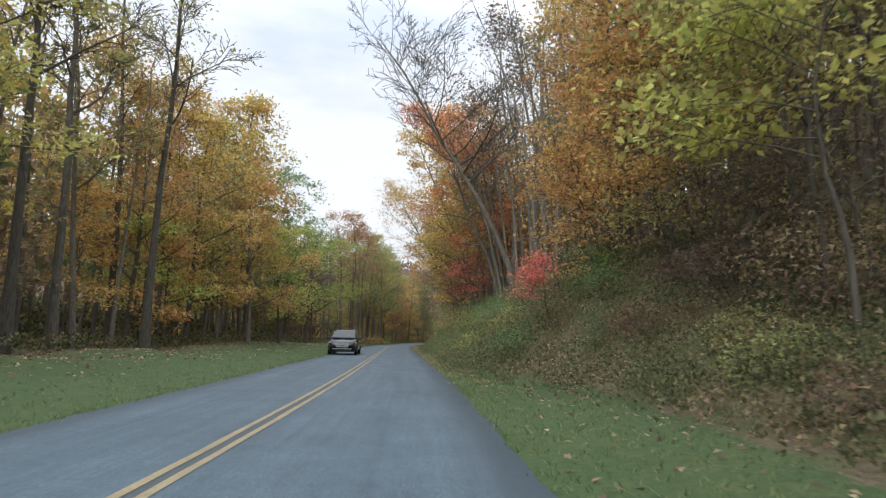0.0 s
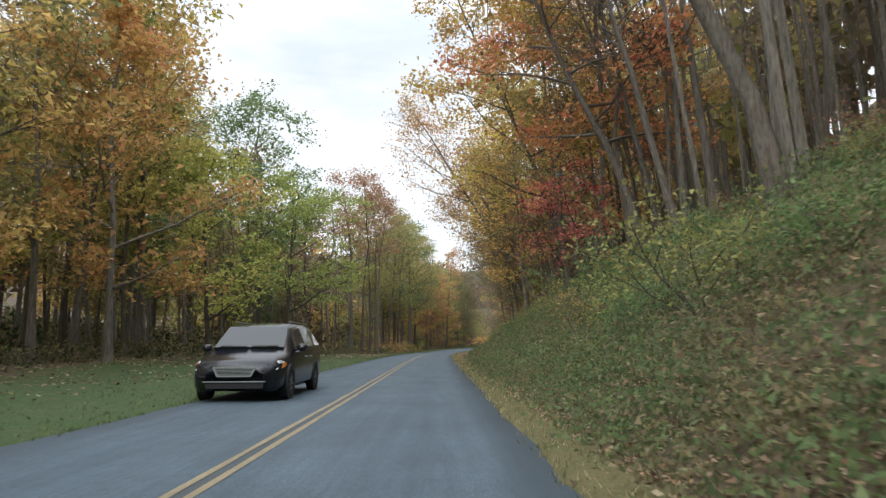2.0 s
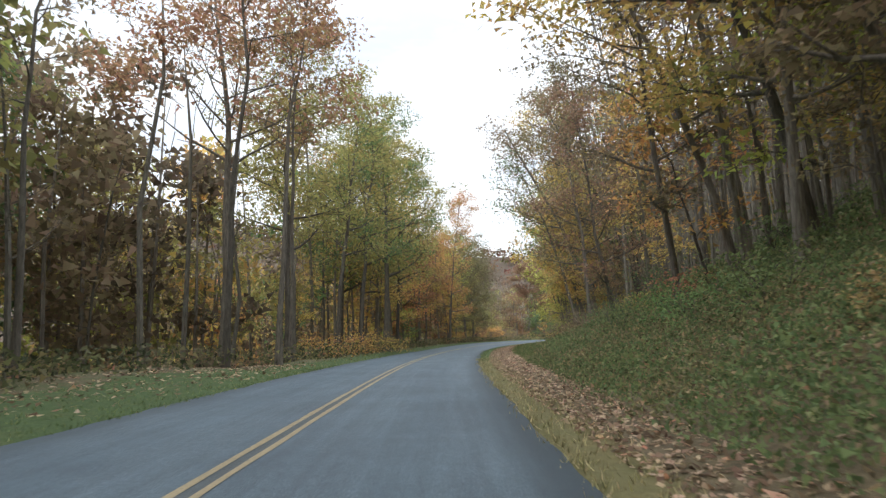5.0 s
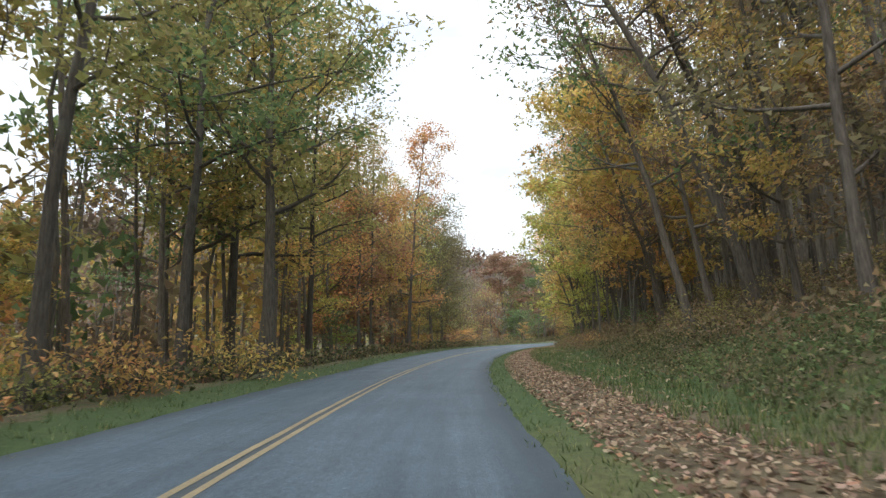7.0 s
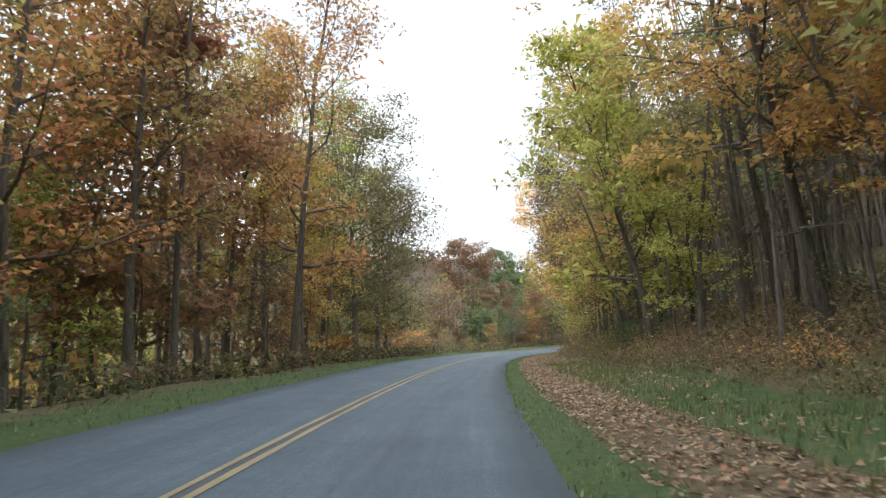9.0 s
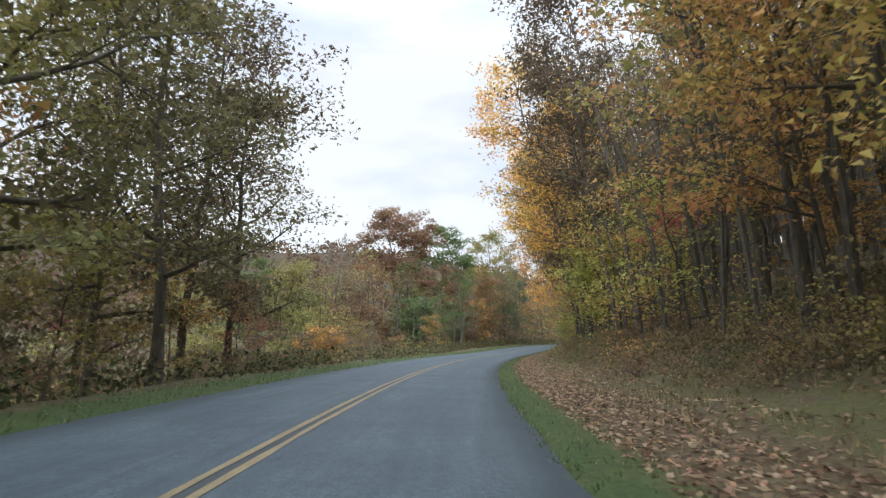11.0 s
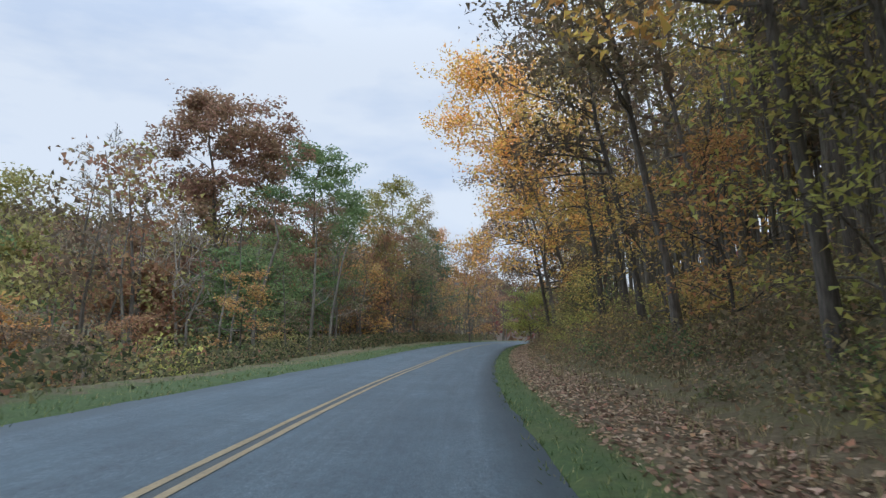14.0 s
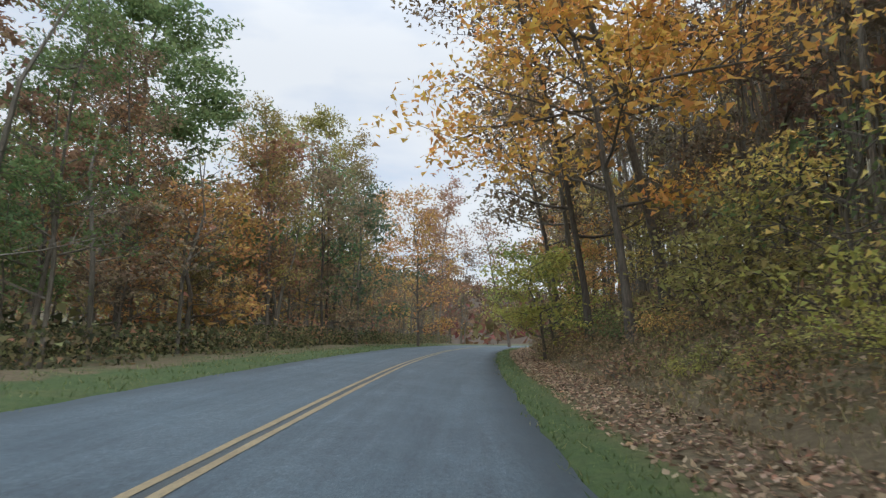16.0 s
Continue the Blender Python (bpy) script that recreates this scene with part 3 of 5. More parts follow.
def layered_tree(seed, height, r, spread, count=2600, size=0.2, lean=(0, 0), limbs=12, low=0.22, one_side=None, whole=False):
    """A small understorey tree with flat, spreading sprays of leaves."""
    g = Growth(seed)
    pts, rad = g.stem(height, r, lean, 0.18)
    z = np.linspace(0, 1, len(pts))
    for i in range(limbs):
        t = low + (0.97 - low) * (i + g.rng.rand()) / limbs
        p = np.array([np.interp(t, z, pts[:, a]) for a in range(3)])
        az = i * 2.4 + g.rng.normal(0, 0.4) if one_side is None else one_side + g.rng.normal(0, 0.9)
        w = np.array([math.cos(az), math.sin(az), 0.2 + 0.5 * t])
        g.branch(p, w / np.linalg.norm(w), spread * (1.2 - 0.7 * t) * g.rng.uniform(0.7, 1.2), max(r * (1 - t) * 0.6, 0.02), 4, 1, 6, 0.25, 0.1)
    return g.meshes(BARK_DARK, count, size, 0.28, 0.34, whole)


def shrub(seed, height, spread, count=900, size=0.14, stems=7):
    g = Growth(seed)
    for i in range(stems):
        az, up = i * 2.4, g.rng.uniform(0.5, 1.6)
        w = np.array([math.cos(az), math.sin(az), up])
        w /= np.linalg.norm(w)
        g.branch((0.15 * math.cos(az), 0.15 * math.sin(az), -0.2), w, g.rng.uniform(0.6, 1.1) * (height if up > 1 else spread), 0.03, 3, 1, 5, 0.1, 0.2)
    return g.meshes(BARK_DARK, count, size, 0.6, 0.2)


class Kind:
    """A kind of plant: its wood and crown meshes, planted many times."""

    def __init__(self, name, meshes, category, words, group):
        self.name, self.meshes, self.category, self.words, self.group = name, meshes, category, words, group

    def plant(self, s, u, colour, tone, size=1.0, turn=0.0, tilt=(0, 0), place_words="", tall=1.0):
        p = spot(s, u)
        root = new(self.name)
        root.matrix_world = Matrix.Translation(p) @ pose(0, 0, 0, tilt[0], tilt[1], 0) @ pose(0, 0, 0, 0, 0, turn) @ Matrix.Diagonal((size, size, size * tall, 1))
        root.empty_display_size = 0.5
        part("trunk" if self.category == "tree" else "stem", self.meshes[0], root)
        if self.meshes[1] is not None:
            crown = part("crown" if self.category == "tree" else "foliage", self.meshes[1], root)
            crown.color = (*colour, 1)
        if len(self.meshes) > 2:
            part("branch", self.meshes[2], root)
        tagged(root, f"{tone} {self.words} {place_words}".strip(), self.category, self.group)
        return root


def near(x, y):
    """Where along the road and how far to its right a place in plan lies."""
    i = int(np.argmin((_x - x) ** 2 + (_y - y) ** 2))
    h = _h[i]
    return float(_s[i]), float((x - _x[i]) * math.cos(h) + (y - _y[i]) * math.sin(h))


C = {
    "russet": (0.3, 0.175, 0.1), "amber": (0.8, 0.46, 0.05),
    "orange": (0.52, 0.28, 0.06), "gold": (0.56, 0.38, 0.075), "yellow": (0.68, 0.52, 0.09), "lime": (0.46, 0.45, 0.08), "green": (0.16, 0.235, 0.08),
    "leaf": (0.32, 0.37, 0.075), "backlit_olive": (0.2, 0.18, 0.075), "olive": (0.33, 0.3, 0.085), "rust": (0.36, 0.19, 0.09), "red": (0.62, 0.13, 0.08), "scarlet": (0.6, 0.235, 0.065), "umber": (0.17, 0.125, 0.075), "crimson": (0.33, 0.1, 0.075), "brown": (0.27, 0.2, 0.115), "pine": (0.10, 0.16, 0.085),
}
TONE = {"backlit_olive": "dull olive-brown", "leaf": "fresh yellow-green", "russet": "russet-brown", "amber": "amber-gold", "orange": "orange-leaved", "gold": "golden-leaved", "yellow": "yellow-leaved", "lime": "yellow-green", "green": "green-leaved", "olive": "olive-green",
        "rust": "rust-brown", "red": "bright red", "scarlet": "orange-red", "umber": "dark brown", "crimson": "dark red", "brown": "brown-leaved", "pine": "dark green"}

TALL = [Kind("forest_tree", canopy_tree(11 + i, h, r, sp, lo, lb, 5, int(n * 1.2), 0.26, reach=0.42), "tree", "forest tree with a slender trunk", "roadside forest trees")
        for i, (h, r, sp, lo, lb, n) in enumerate([(20, 0.16, 4.4, 0.24, 15, 3300), (23, 0.19, 4.8, 0.3, 16, 3400), (18, 0.14, 4.2, 0.2, 14, 3100), (22, 0.18, 4.6, 0.34, 15, 3000)])]
FINE = [Kind("forest_tree", canopy_tree(21 + i, h, r, sp, lo, lb, 7, n, 0.19, reach=0.36), "tree", "forest tree beside the road", "roadside forest trees")
        for i, (h, r, sp, lo, lb, n) in enumerate([(20, 0.19, 4.6, 0.2, 17, 6600), (22, 0.21, 5.0, 0.28, 17, 6800), (18, 0.16, 4.4, 0.16, 16, 6200)])]
THIN = [Kind("forest_tree", canopy_tree(31 + i, h, r, sp, lo, 12, 5, int(n * 1.3), 0.18), "tree", "half-bare forest tree with thin trunk", "half-bare forest trees")
        for i, (h, r, sp, lo, n) in enumerate([(21, 0.13, 3.2, 0.35, 1400), (18, 0.1, 2.8, 0.4, 1000), (23, 0.15, 3.8, 0.42, 1500)])]
HILL = [Kind("forest_tree", canopy_tree(61 + i, h, r, sp, lo, lb, 5, n, 0.21, reach=0.45), "tree", "forest tree on the hillside", "hillside forest trees")
        for i, (h, r, sp, lo, lb, n) in enumerate([(20, 0.15, 4.4, 0.22, 15, 4400), (22, 0.17, 4.6, 0.3, 15, 4200), (18, 0.14, 4.2, 0.2, 14, 4200)])]
MAPLE = [Kind("understorey_tree", layered_tree(71 + i, h, 0.07, sp, n, 0.18, limbs=10), "tree", "understorey tree with flat leaf sprays", "understorey trees")
         for i, (h, sp, n) in enumerate([(8, 3.0, 2200), (6, 2.6, 1900), (10, 3.4, 2400)])]
BUSH = [Kind("shrub", shrub(91 + i, h, sp, int(n * 1.2), 0.115), "shrub", "leafy shrub", "roadside shrubs") for i, (h, sp, n) in enumerate([(1.6, 1.4, 850), (1.1, 1.2, 700), (2.4, 1.8, 1150)])]
BARE = [Kind("bare_tree", bare_tree(111 + i, h, 0.16, sp), "tree", "leafless tree with fine grey twigs", "leafless trees") for i, (h, sp) in enumerate([(20, 4.6), (17, 4.0)])]

rng = random.Random(7)


def pick(table):
    names, weights = zip(*table)
    return rng.choices(names, weights)[0]


def cells(s0, s1, u0, u1, spacing, jitter=0.42):
    """Places over a strip, one to each cell of the given spacing; u0 and u1 may follow the road."""
    s, out = s0, []
    while s < s1:
        a, b = (u0(s) if callable(u0) else u0), (u1(s) if callable(u1) else u1)
        n = max(1, int(round(abs(b - a) / spacing)))
        out += [(s + spacing * rng.uniform(-jitter, jitter), a + (b - a) * (i + 0.5 + rng.uniform(-jitter, jitter)) / n) for i in range(n)]
        s += spacing
    return out


# where no chance tree stands (from s, to s, from u, to u), for the trees that are placed singly
GLADES = [(74, 99, -17.5, -5), (99, 121, -15, -4), (116, 150, -9.6, -3), (232, 276, 5, 13.5), (2, 17, 6, 10.5)]


def open_here(s, u):
    return any(a < s < b and c < u < d for a, b, c, d in GLADES)


def scatter(kinds, places, table, words, sizes=(0.8, 1.15), tilt=3.0, lean=0.0, tall=(0.9, 1.1)):
    """Plants of these kinds over the places; lean: degrees towards the road (from the right-hand bank)."""
    for s, u in places:
        c = pick(table)
        kind, colour = rng.choice(kinds), tuple(v * rng.uniform(0.85, 1.15) for v in C[c])
        size, turn, way, high = rng.uniform(*sizes), rng.uniform(0, 360), (rng.gauss(0, tilt), rng.gauss(-lean, tilt)), rng.uniform(*tall)
        if kind.category == "shrub" or not open_here(s, u):
            kind.plant(s, u, colour, TONE[c], size, turn, way, words, high)


def left(d):
    return lambda s: wood_left_of(s) - d


def right(d):
    return lambda s: foot_of(s) + d


WOOD, BANK, VALLEY = "in the roadside wood", "on the wooded bank", "on the valley side"
mix_a = [("olive", 7), ("gold", 4), ("orange", 1), ("lime", 3), ("brown", 2), ("green", 1)]
mix_b = [("olive", 5), ("green", 1), ("orange", 3), ("brown", 2), ("gold", 3), ("lime", 2)]
mix_r = [("orange", 2), ("gold", 4), ("olive", 6), ("brown", 4), ("lime", 2), ("green", 1)]
mix_h = [("umber", 6), ("brown", 5), ("olive", 3), ("gold", 2), ("rust", 2)]
mix_v = [("umber", 5), ("rust", 2), ("olive", 2), ("brown", 1)]
mix_c = [("umber", 1), ("brown", 4), ("rust", 3), ("olive", 5), ("green", 2), ("orange", 1)]

# left wood: first behind the wide grass, then close to the road above the valley
scatter(TALL, cells(-6, 98, left(0.8), left(8), 6.2), mix_a, WOOD)
scatter(THIN, cells(-6, 98, left(0.4), left(7), 6.0), mix_a, WOOD, (0.8, 1.05))
scatter(MAPLE, cells(0, 100, left(1), left(7), 5.6), mix_a + [("lime", 3), ("gold", 2)], WOOD, (0.9, 1.4))
scatter(TALL, cells(64, 104, left(0.8), left(5), 7.5), mix_a + [("gold", 3), ("lime", 2)], WOOD, (0.85, 1.15))
scatter(FINE, cells(102, 184, left(0.6), left(4.5), 5.8), mix_b, WOOD, (0.75, 1.05))
scatter(TALL, cells(102, 184, left(5), left(10), 7.5), mix_b, WOOD, (0.75, 1.05))
scatter(THIN, cells(100, 190, left(0.5), left(8), 7.0), mix_b, WOOD)
scatter(MAPLE, cells(102, 194, left(0.8), left(7), 6.5), mix_b, WOOD, (0.45, 0.85))
scatter(TALL, cells(70, 128, -18.5, -27, 5.2), mix_a + [("brown", 4)], WOOD, (0.8, 1.05))
# the open valley side, with low trees below the road
scatter(MAPLE, cells(196, 254, left(2.5), -17, 6.0), mix_v + [("orange", 1)], VALLEY, (0.42, 0.62))
# the wood beyond the bend
scatter(FINE, cells(272, 316, left(3), left(13), 9.0), mix_c, WOOD, (0.5, 0.7))
scatter(TALL, cells(316, 385, left(1), left(12), 8.5), mix_c + [("orange", 2)], WOOD, (0.8, 1.0))
scatter(TALL, cells(345, 385, right(1.5), right(9), 7.5), mix_r, BANK, (0.75, 1.0), 3.0, 4.0)
scatter(MAPLE, cells(256, 345, left(2.4), left(8), 6.5), mix_c, WOOD, (0.5, 0.95))
# right-hand hillside
scatter(FINE, cells(66, 165, right(2.8), right(5), 9.5), mix_r, BANK, (0.65, 0.95), 3.0, 7.0)
scatter(HILL, cells(-2, 190, right(7), right(11), 9), mix_r + [("umber", 4), ("brown", 2)], BANK, (0.75, 1.05), 3.0, 6.0)
scatter(HILL, cells(190, 345, right(6), right(11), 9), mix_h, BANK, (0.75, 1.05), 3.0, 6.0)
scatter(THIN, cells(-4, 345, right(4.0), right(13), 7.6), mix_h + [("olive", 4), ("gold", 3)], BANK, (0.75, 1.05), 4.0, 4.0)
scatter(MAPLE, cells(168, 244, right(2.0), right(7), 8.5) + cells(288, 340, right(1.6), right(6), 6.5), [("olive", 3), ("lime", 3), ("gold", 3), ("orange", 3), ("rust", 1)], BANK, (0.45, 0.8), 3.0, 6.0)
scatter(MAPLE, cells(88, 168, right(3.5), right(8), 9.0), mix_r, BANK, (0.6, 1.0), 3.0, 6.0)
scatter(BUSH, cells(26, 118, right(1.2), right(6.5), 3.1), [("green", 6), ("olive", 2), ("rust", 1)], "on the roadside bank", (0.4, 0.85))
scatter(BUSH, cells(118, 240, right(1.0), right(6), 4.8) + cells(276, 330, right(1.0), right(6), 4.4), [("olive", 4), ("brown", 4), ("green", 3), ("rust", 1)], "on the roadside bank", (0.45, 0.85))
LOW = [Kind("shrub", shrub(97 + i, h, sp, n, 0.1, 6), "shrub", "low leafy shrub", "low shrubs by the shoulder") for i, (h, sp, n) in enumerate([(0.7, 0.8, 480), (0.55, 0.7, 420), (0.9, 0.9, 560)])]
scatter(LOW, cells(160, 285, right(0.0), right(2.2), 2.3), [("olive", 4), ("brown", 4), ("green", 3), ("rust", 2), ("gold", 1)], "above fallen leaves", (0.6, 1.1))
scatter(BUSH, cells(240, 276, right(1.4), right(6), 3.4), [("olive", 4), ("brown", 4), ("green", 3), ("gold", 1)], "on the roadside bank", (0.3, 0.5))
scatter(BUSH, cells(104, 240, left(0.8), left(4), 6.4), [("olive", 4), ("brown", 5), ("umber", 3), ("rust", 1)], "below the verge", (0.4, 0.8))


# ---- single trees and shrubs that stand out ----
def single(name, meshes, x, y, colour, words, tilt=(0, 0), turn=0.0, category="tree", size=1.0, group=""):
    s, u = near(x, y)
    Kind(name, meshes, category, words, group).plant(s, u, C[colour], TONE[colour], size, turn, tilt)


PI = math.pi
bare = Kind("bare_tree", bare_tree(201, 17.5, 0.24, 7.4, 0.42, 24, (-10.0, -1.0), BARK_DARK), "tree", "tree leaning out over the road from the bank", "leafless trees")
bare.plant(*near(5.0, 46.5), C["brown"], "leafless dark-stemmed")
BARE[1].plant(*near(4.6, 53), C["brown"], "tall", 0.86, 75, (0, -13), BANK)
BARE[0].plant(*near(5.4, 57.5), C["brown"], "tall", 0.8, 190, (0, -12), BANK)
BARE[0].plant(*near(9.5, 34), C["brown"], "tall", 0.9, 40, (3, -8), BANK)
BARE[1].plant(*near(7.5, 43), C["brown"], "tall", 1.0, 140, (0, -10), BANK)
BARE[0].plant(*near(-21, 30), C["brown"], "tall", 1.05, 200, (2, 3), WOOD)
for i, (x, y, h) in enumerate([(-15.6, 36, 25), (-17.8, 31, 24), (-19.5, 40, 25), (-16.8, 26, 24)]):
    Kind("bare_tree", bare_tree(205 + i, h, 0.24, 4.6, 0.45, 13, (0.5, 0), BARK_DARK, None, 900), "tree", "tall dark tree, nearly leafless, behind the grass", "nearly leafless trees").plant(*near(x, y), C["olive"], TONE["olive"])
BARE[1].plant(*near(-23, 66), C["brown"], "tall", 1.25, 20, (2, 0), WOOD)
BARE[1].plant(*near(13.8, 208), C["brown"], "tall", 0.9, 20, (2, -12), BANK)

# the first bank: orange and yellow-green sprays over the shoulder, then red
single("maple_tree", layered_tree(211, 7.5, 0.1, 3.4, 4200, 0.13, (-1.0, -0.5), 11, 0.42, PI, True), 7.4, 13.0, "olive", "maple with drooping leaves above the grass shoulder")
single("maple_tree", layered_tree(209, 5.4, 0.07, 3.0, 1700, 0.17, (-1.2, -0.4), 9, 0.5, PI, True), 6.4, 10.6, "lime", "slender maple with large leaves reaching over the grass shoulder")
single("maple_tree", layered_tree(212, 8.5, 0.1, 3.7, 5600, 0.145, (-0.8, 0), 13, 0.25, PI), 7.8, 19, "orange", "maple with drooping sprays at the foot of the bank")
single("maple_tree", layered_tree(213, 9.5, 0.1, 3.4, 5200, 0.15, (0, 0), 13, 0.25, PI), 7.5, 27, "orange", "maple with layered branches on the bank")
single("maple_tree", layered_tree(214, 4.5, 0.06, 2.2, 1530, 0.17, (-1.0, -0.5), 9, 0.3, PI), 3.5, 22.6, "red", "young maple under taller orange trees", size=0.5)
single("oak_tree", canopy_tree(215, 15, 0.2, 5.4, 0.45, 14, 6, 9000, 0.17, (-3.0, 0), BARK_DARK, one_side=PI), 11.5, 15.5, "green", "oak spreading over the road edge", (0, -4))
single("oak_tree", canopy_tree(216, 14, 0.18, 4.6, 0.3, 14, 6, 7400, 0.18, (-2.0, 0)), 9.5, 24, "gold", "oak with a dense crown on the bank", (0, -4))
single("oak_tree", canopy_tree(217, 14, 0.18, 4.8, 0.3, 14, 6, 7400, 0.18, (-2.0, 0)), 9.0, 31, "orange", "oak with dense crown on the bank", (0, -3))
single("maple_tree", canopy_tree(218, 17, 0.19, 5.4, 0.24, 18, 6, 9400, 0.2, (-6.0, 0), one_side=None), 4.8, 58, "scarlet", "maple in full autumn colour leaning to the road", (0, -3))
single("maple_tree", canopy_tree(219, 18, 0.18, 6.2, 0.22, 20, 6, 12500, 0.22, (-6.0, 0)), 3.4, 68, "gold", "maple below a red one on the bank", (0, -4))
single("maple_tree", layered_tree(220, 4.6, 0.08, 2.2, 1900, 0.15, (-1.2, -1), 11, 0.15), 3.4, 61.5, "red", "young maple on the grassy bank")
single("maple_tree", layered_tree(221, 3.8, 0.08, 2.0, 1500, 0.15, (-1.2, -1), 11, 0.1), 2.8, 66.5, "crimson", "young maple on the grassy bank")
single("maple_tree", canopy_tree(222, 12, 0.16, 4.4, 0.36, 14, 6, 4000, 0.15, (-3.0, 0), BARK_DARK, one_side=PI), 3.6, 79, "yellow", "maple with a long limb over the shoulder", (0, -4))
single("maple_tree", canopy_tree(223, 16, 0.16, 4.6, 0.15, 16, 6, 6400, 0.19, (-3.5, 0)), 3.2, 96, "gold", "maple leaning over the road edge", (0, -5))
single("maple_tree", canopy_tree(224, 13, 0.15, 4.4, 0.3, 14, 6, 3600, 0.17, (-2.5, 0)), 3.0, 86, "rust", "maple with thinning leaves on the bank", (0, -5))
single("shrub", shrub(225, 1.6, 1.5, 700, 0.16), 4.6, 76, "yellow", "shrub at the edge of the trees", category="shrub")

for i, (s, u, c, h) in enumerate([(19.5, 11.0, "gold", 7.0), (26, 10.2, "orange", 5.5), (31, 10.4, "orange", 5.0), (14, 13.0, "olive", 7), (22, 11.5, "orange", 9)]):
    Kind("maple_tree", layered_tree(361 + i, h, 0.07, 2.8, 2600, 0.15, (-1.4, -0.4), 13, 0.12, None, True), "tree", "maple with drooping sprays on the bank", "young maples on the bank").plant(s, u, C[c], TONE[c], 1.0, 25 * i - 60, (0, -6))
single("oak_tree", canopy_tree(375, 17.5, 0.2, 6.2, 0.36, 18, 7, 7600, 0.17, (-8.5, -1), BARK_DARK, one_side=PI), 2.8, 88, "orange", "oak with thin sprays of leaves over the road", (0, -4))

scatter(BUSH, cells(3, 32, right(0.5), right(7), 2.5), [("olive", 4), ("green", 4), ("brown", 3), ("umber", 3)], "on the first bank", (0.5, 0.95))
# umber and olive put the shade low on this bank into the leaves
for i, (s, u, c, h) in enumerate([(12.5, 11.0, "umber", 3.6), (15.5, 9.6, "umber", 3.0), (19, 9.4, "olive", 3.4), (23.5, 9.2, "orange", 3.4), (16, 11.5, "umber", 5), (20, 11, "olive", 5), (26, 9.5, "orange", 5)]):
    Kind("maple_tree", layered_tree(401 + i, h, 0.05, 2.0, 1500, 0.13, (-0.8, -0.3), 12, 0.04), "tree", "low maple with leaf sprays near the grass", "young maples on the bank").plant(s, u, C[c], TONE[c], 1.0, 47 * i, (0, -4))

# left wood, above the wide grass
single("maple_tree", canopy_tree(231, 15, 0.18, 5.2, 0.15, 16, 6, 8600, 0.21), -16.8, 59, "orange", "maple at the edge of the grass")
single("maple_tree", canopy_tree(232, 11, 0.15, 4.8, 0.15, 15, 6, 7400, 0.21), -16.5, 69, "lime", "maple at the edge of the grass")
single("maple_tree", layered_tree(233, 13.5, 0.22, 6.6, 9600, 0.22, (1.5, -1), 18, 0.26), -17.6, 87.5, "leaf", "maple with flat spreading sprays by the grass")
single("oak_tree", domed_tree(234, 25, 0.24, 5.6, 0.4, 8000, 0.26, None, 44, 0.45), -21.0, 90.5, "green", "oak with a tall rounded crown")
single("oak_tree", domed_tree(235, 23.5, 0.28, 6.8, 0.5, 8000, 0.24, BARK_DARK, 40, 0.58), -17.0, 112.5, "rust", "oak with an open spreading crown")
single("maple_tree", canopy_tree(236, 16, 0.18, 4.8, 0.12, 16, 6, 8000, 0.22), -19.5, 42, "orange", "maple in the roadside wood")
single("maple_tree", canopy_tree(237, 17, 0.18, 4.8, 0.15, 16, 6, 8000, 0.22), -18.5, 49, "gold", "maple in the roadside wood")
single("oak_tree", domed_tree(238, 26, 0.26, 6.0, 0.3, 9000, 0.26, None, 52, 0.36), -15.4, 151, "olive", "oak with a tall domed crown")
for i, (x, y, c, h) in enumerate([(-14.6, 106.0, "rust", 19), (-13.4, 109.5, "rust", 18), (-14.4, 115.0, "brown", 19), (-19.5, 101, "brown", 17)]):
    Kind("forest_tree", canopy_tree(431 + i, h, 0.15, 2.8, 0.55, 11, 6, 900, 0.2, (0.4, 0), BARK_DARK), "tree", "tall dark tree with a thin crown above the verge", "half-bare forest trees").plant(*near(x, y), C[c], TONE[c], 1.0, 50 * i)
for i, (x, y, c, h) in enumerate([(-17.8, 143.7, "olive", 21), (-16.0, 144.6, "gold", 20), (-12.8, 139.5, "olive", 18)]):
    single("oak_tree", canopy_tree(441 + i, h, 0.3, 6.0, 0.32, 18, 6, 7400, 0.22, (0.8, 0), BARK_DARK), x, y, c, "oak with a stout dark trunk below the verge")
for i, (x, y, c) in enumerate([(-14.4, 126.0, "olive"), (-14.0, 133, "green"), (-15.8, 119, "olive"), (-13.0, 149, "olive")]):
    single("oak_tree", canopy_tree(241 + i, 19, 0.2, 5.4, 0.35, 16, 6, 7400, 0.19, (0.8, 0), BARK_DARK), x, y, c, "oak with a dark trunk beside the verge")
for i, (x, y, c, h) in enumerate([(-12.5, 177, "rust", 16), (-10.2, 188, "orange", 14), (-13.5, 168, "rust", 14)]):
    single("maple_tree", canopy_tree(246 + i, h, 0.16, 4.6, 0.1, 16, 6, 5780, 0.3), x, y, c, "maple below the road in the wood")
for i, (x, y, c) in enumerate([(-13.2, 127.5, "orange"), (-12.6, 134, "gold"), (-14.0, 121.5, "orange")]):
    single("shrub", shrub(251 + i, 1.7, 1.9, 900, 0.13), x, y, c, "shrub at the foot of dark oaks", category="shrub")

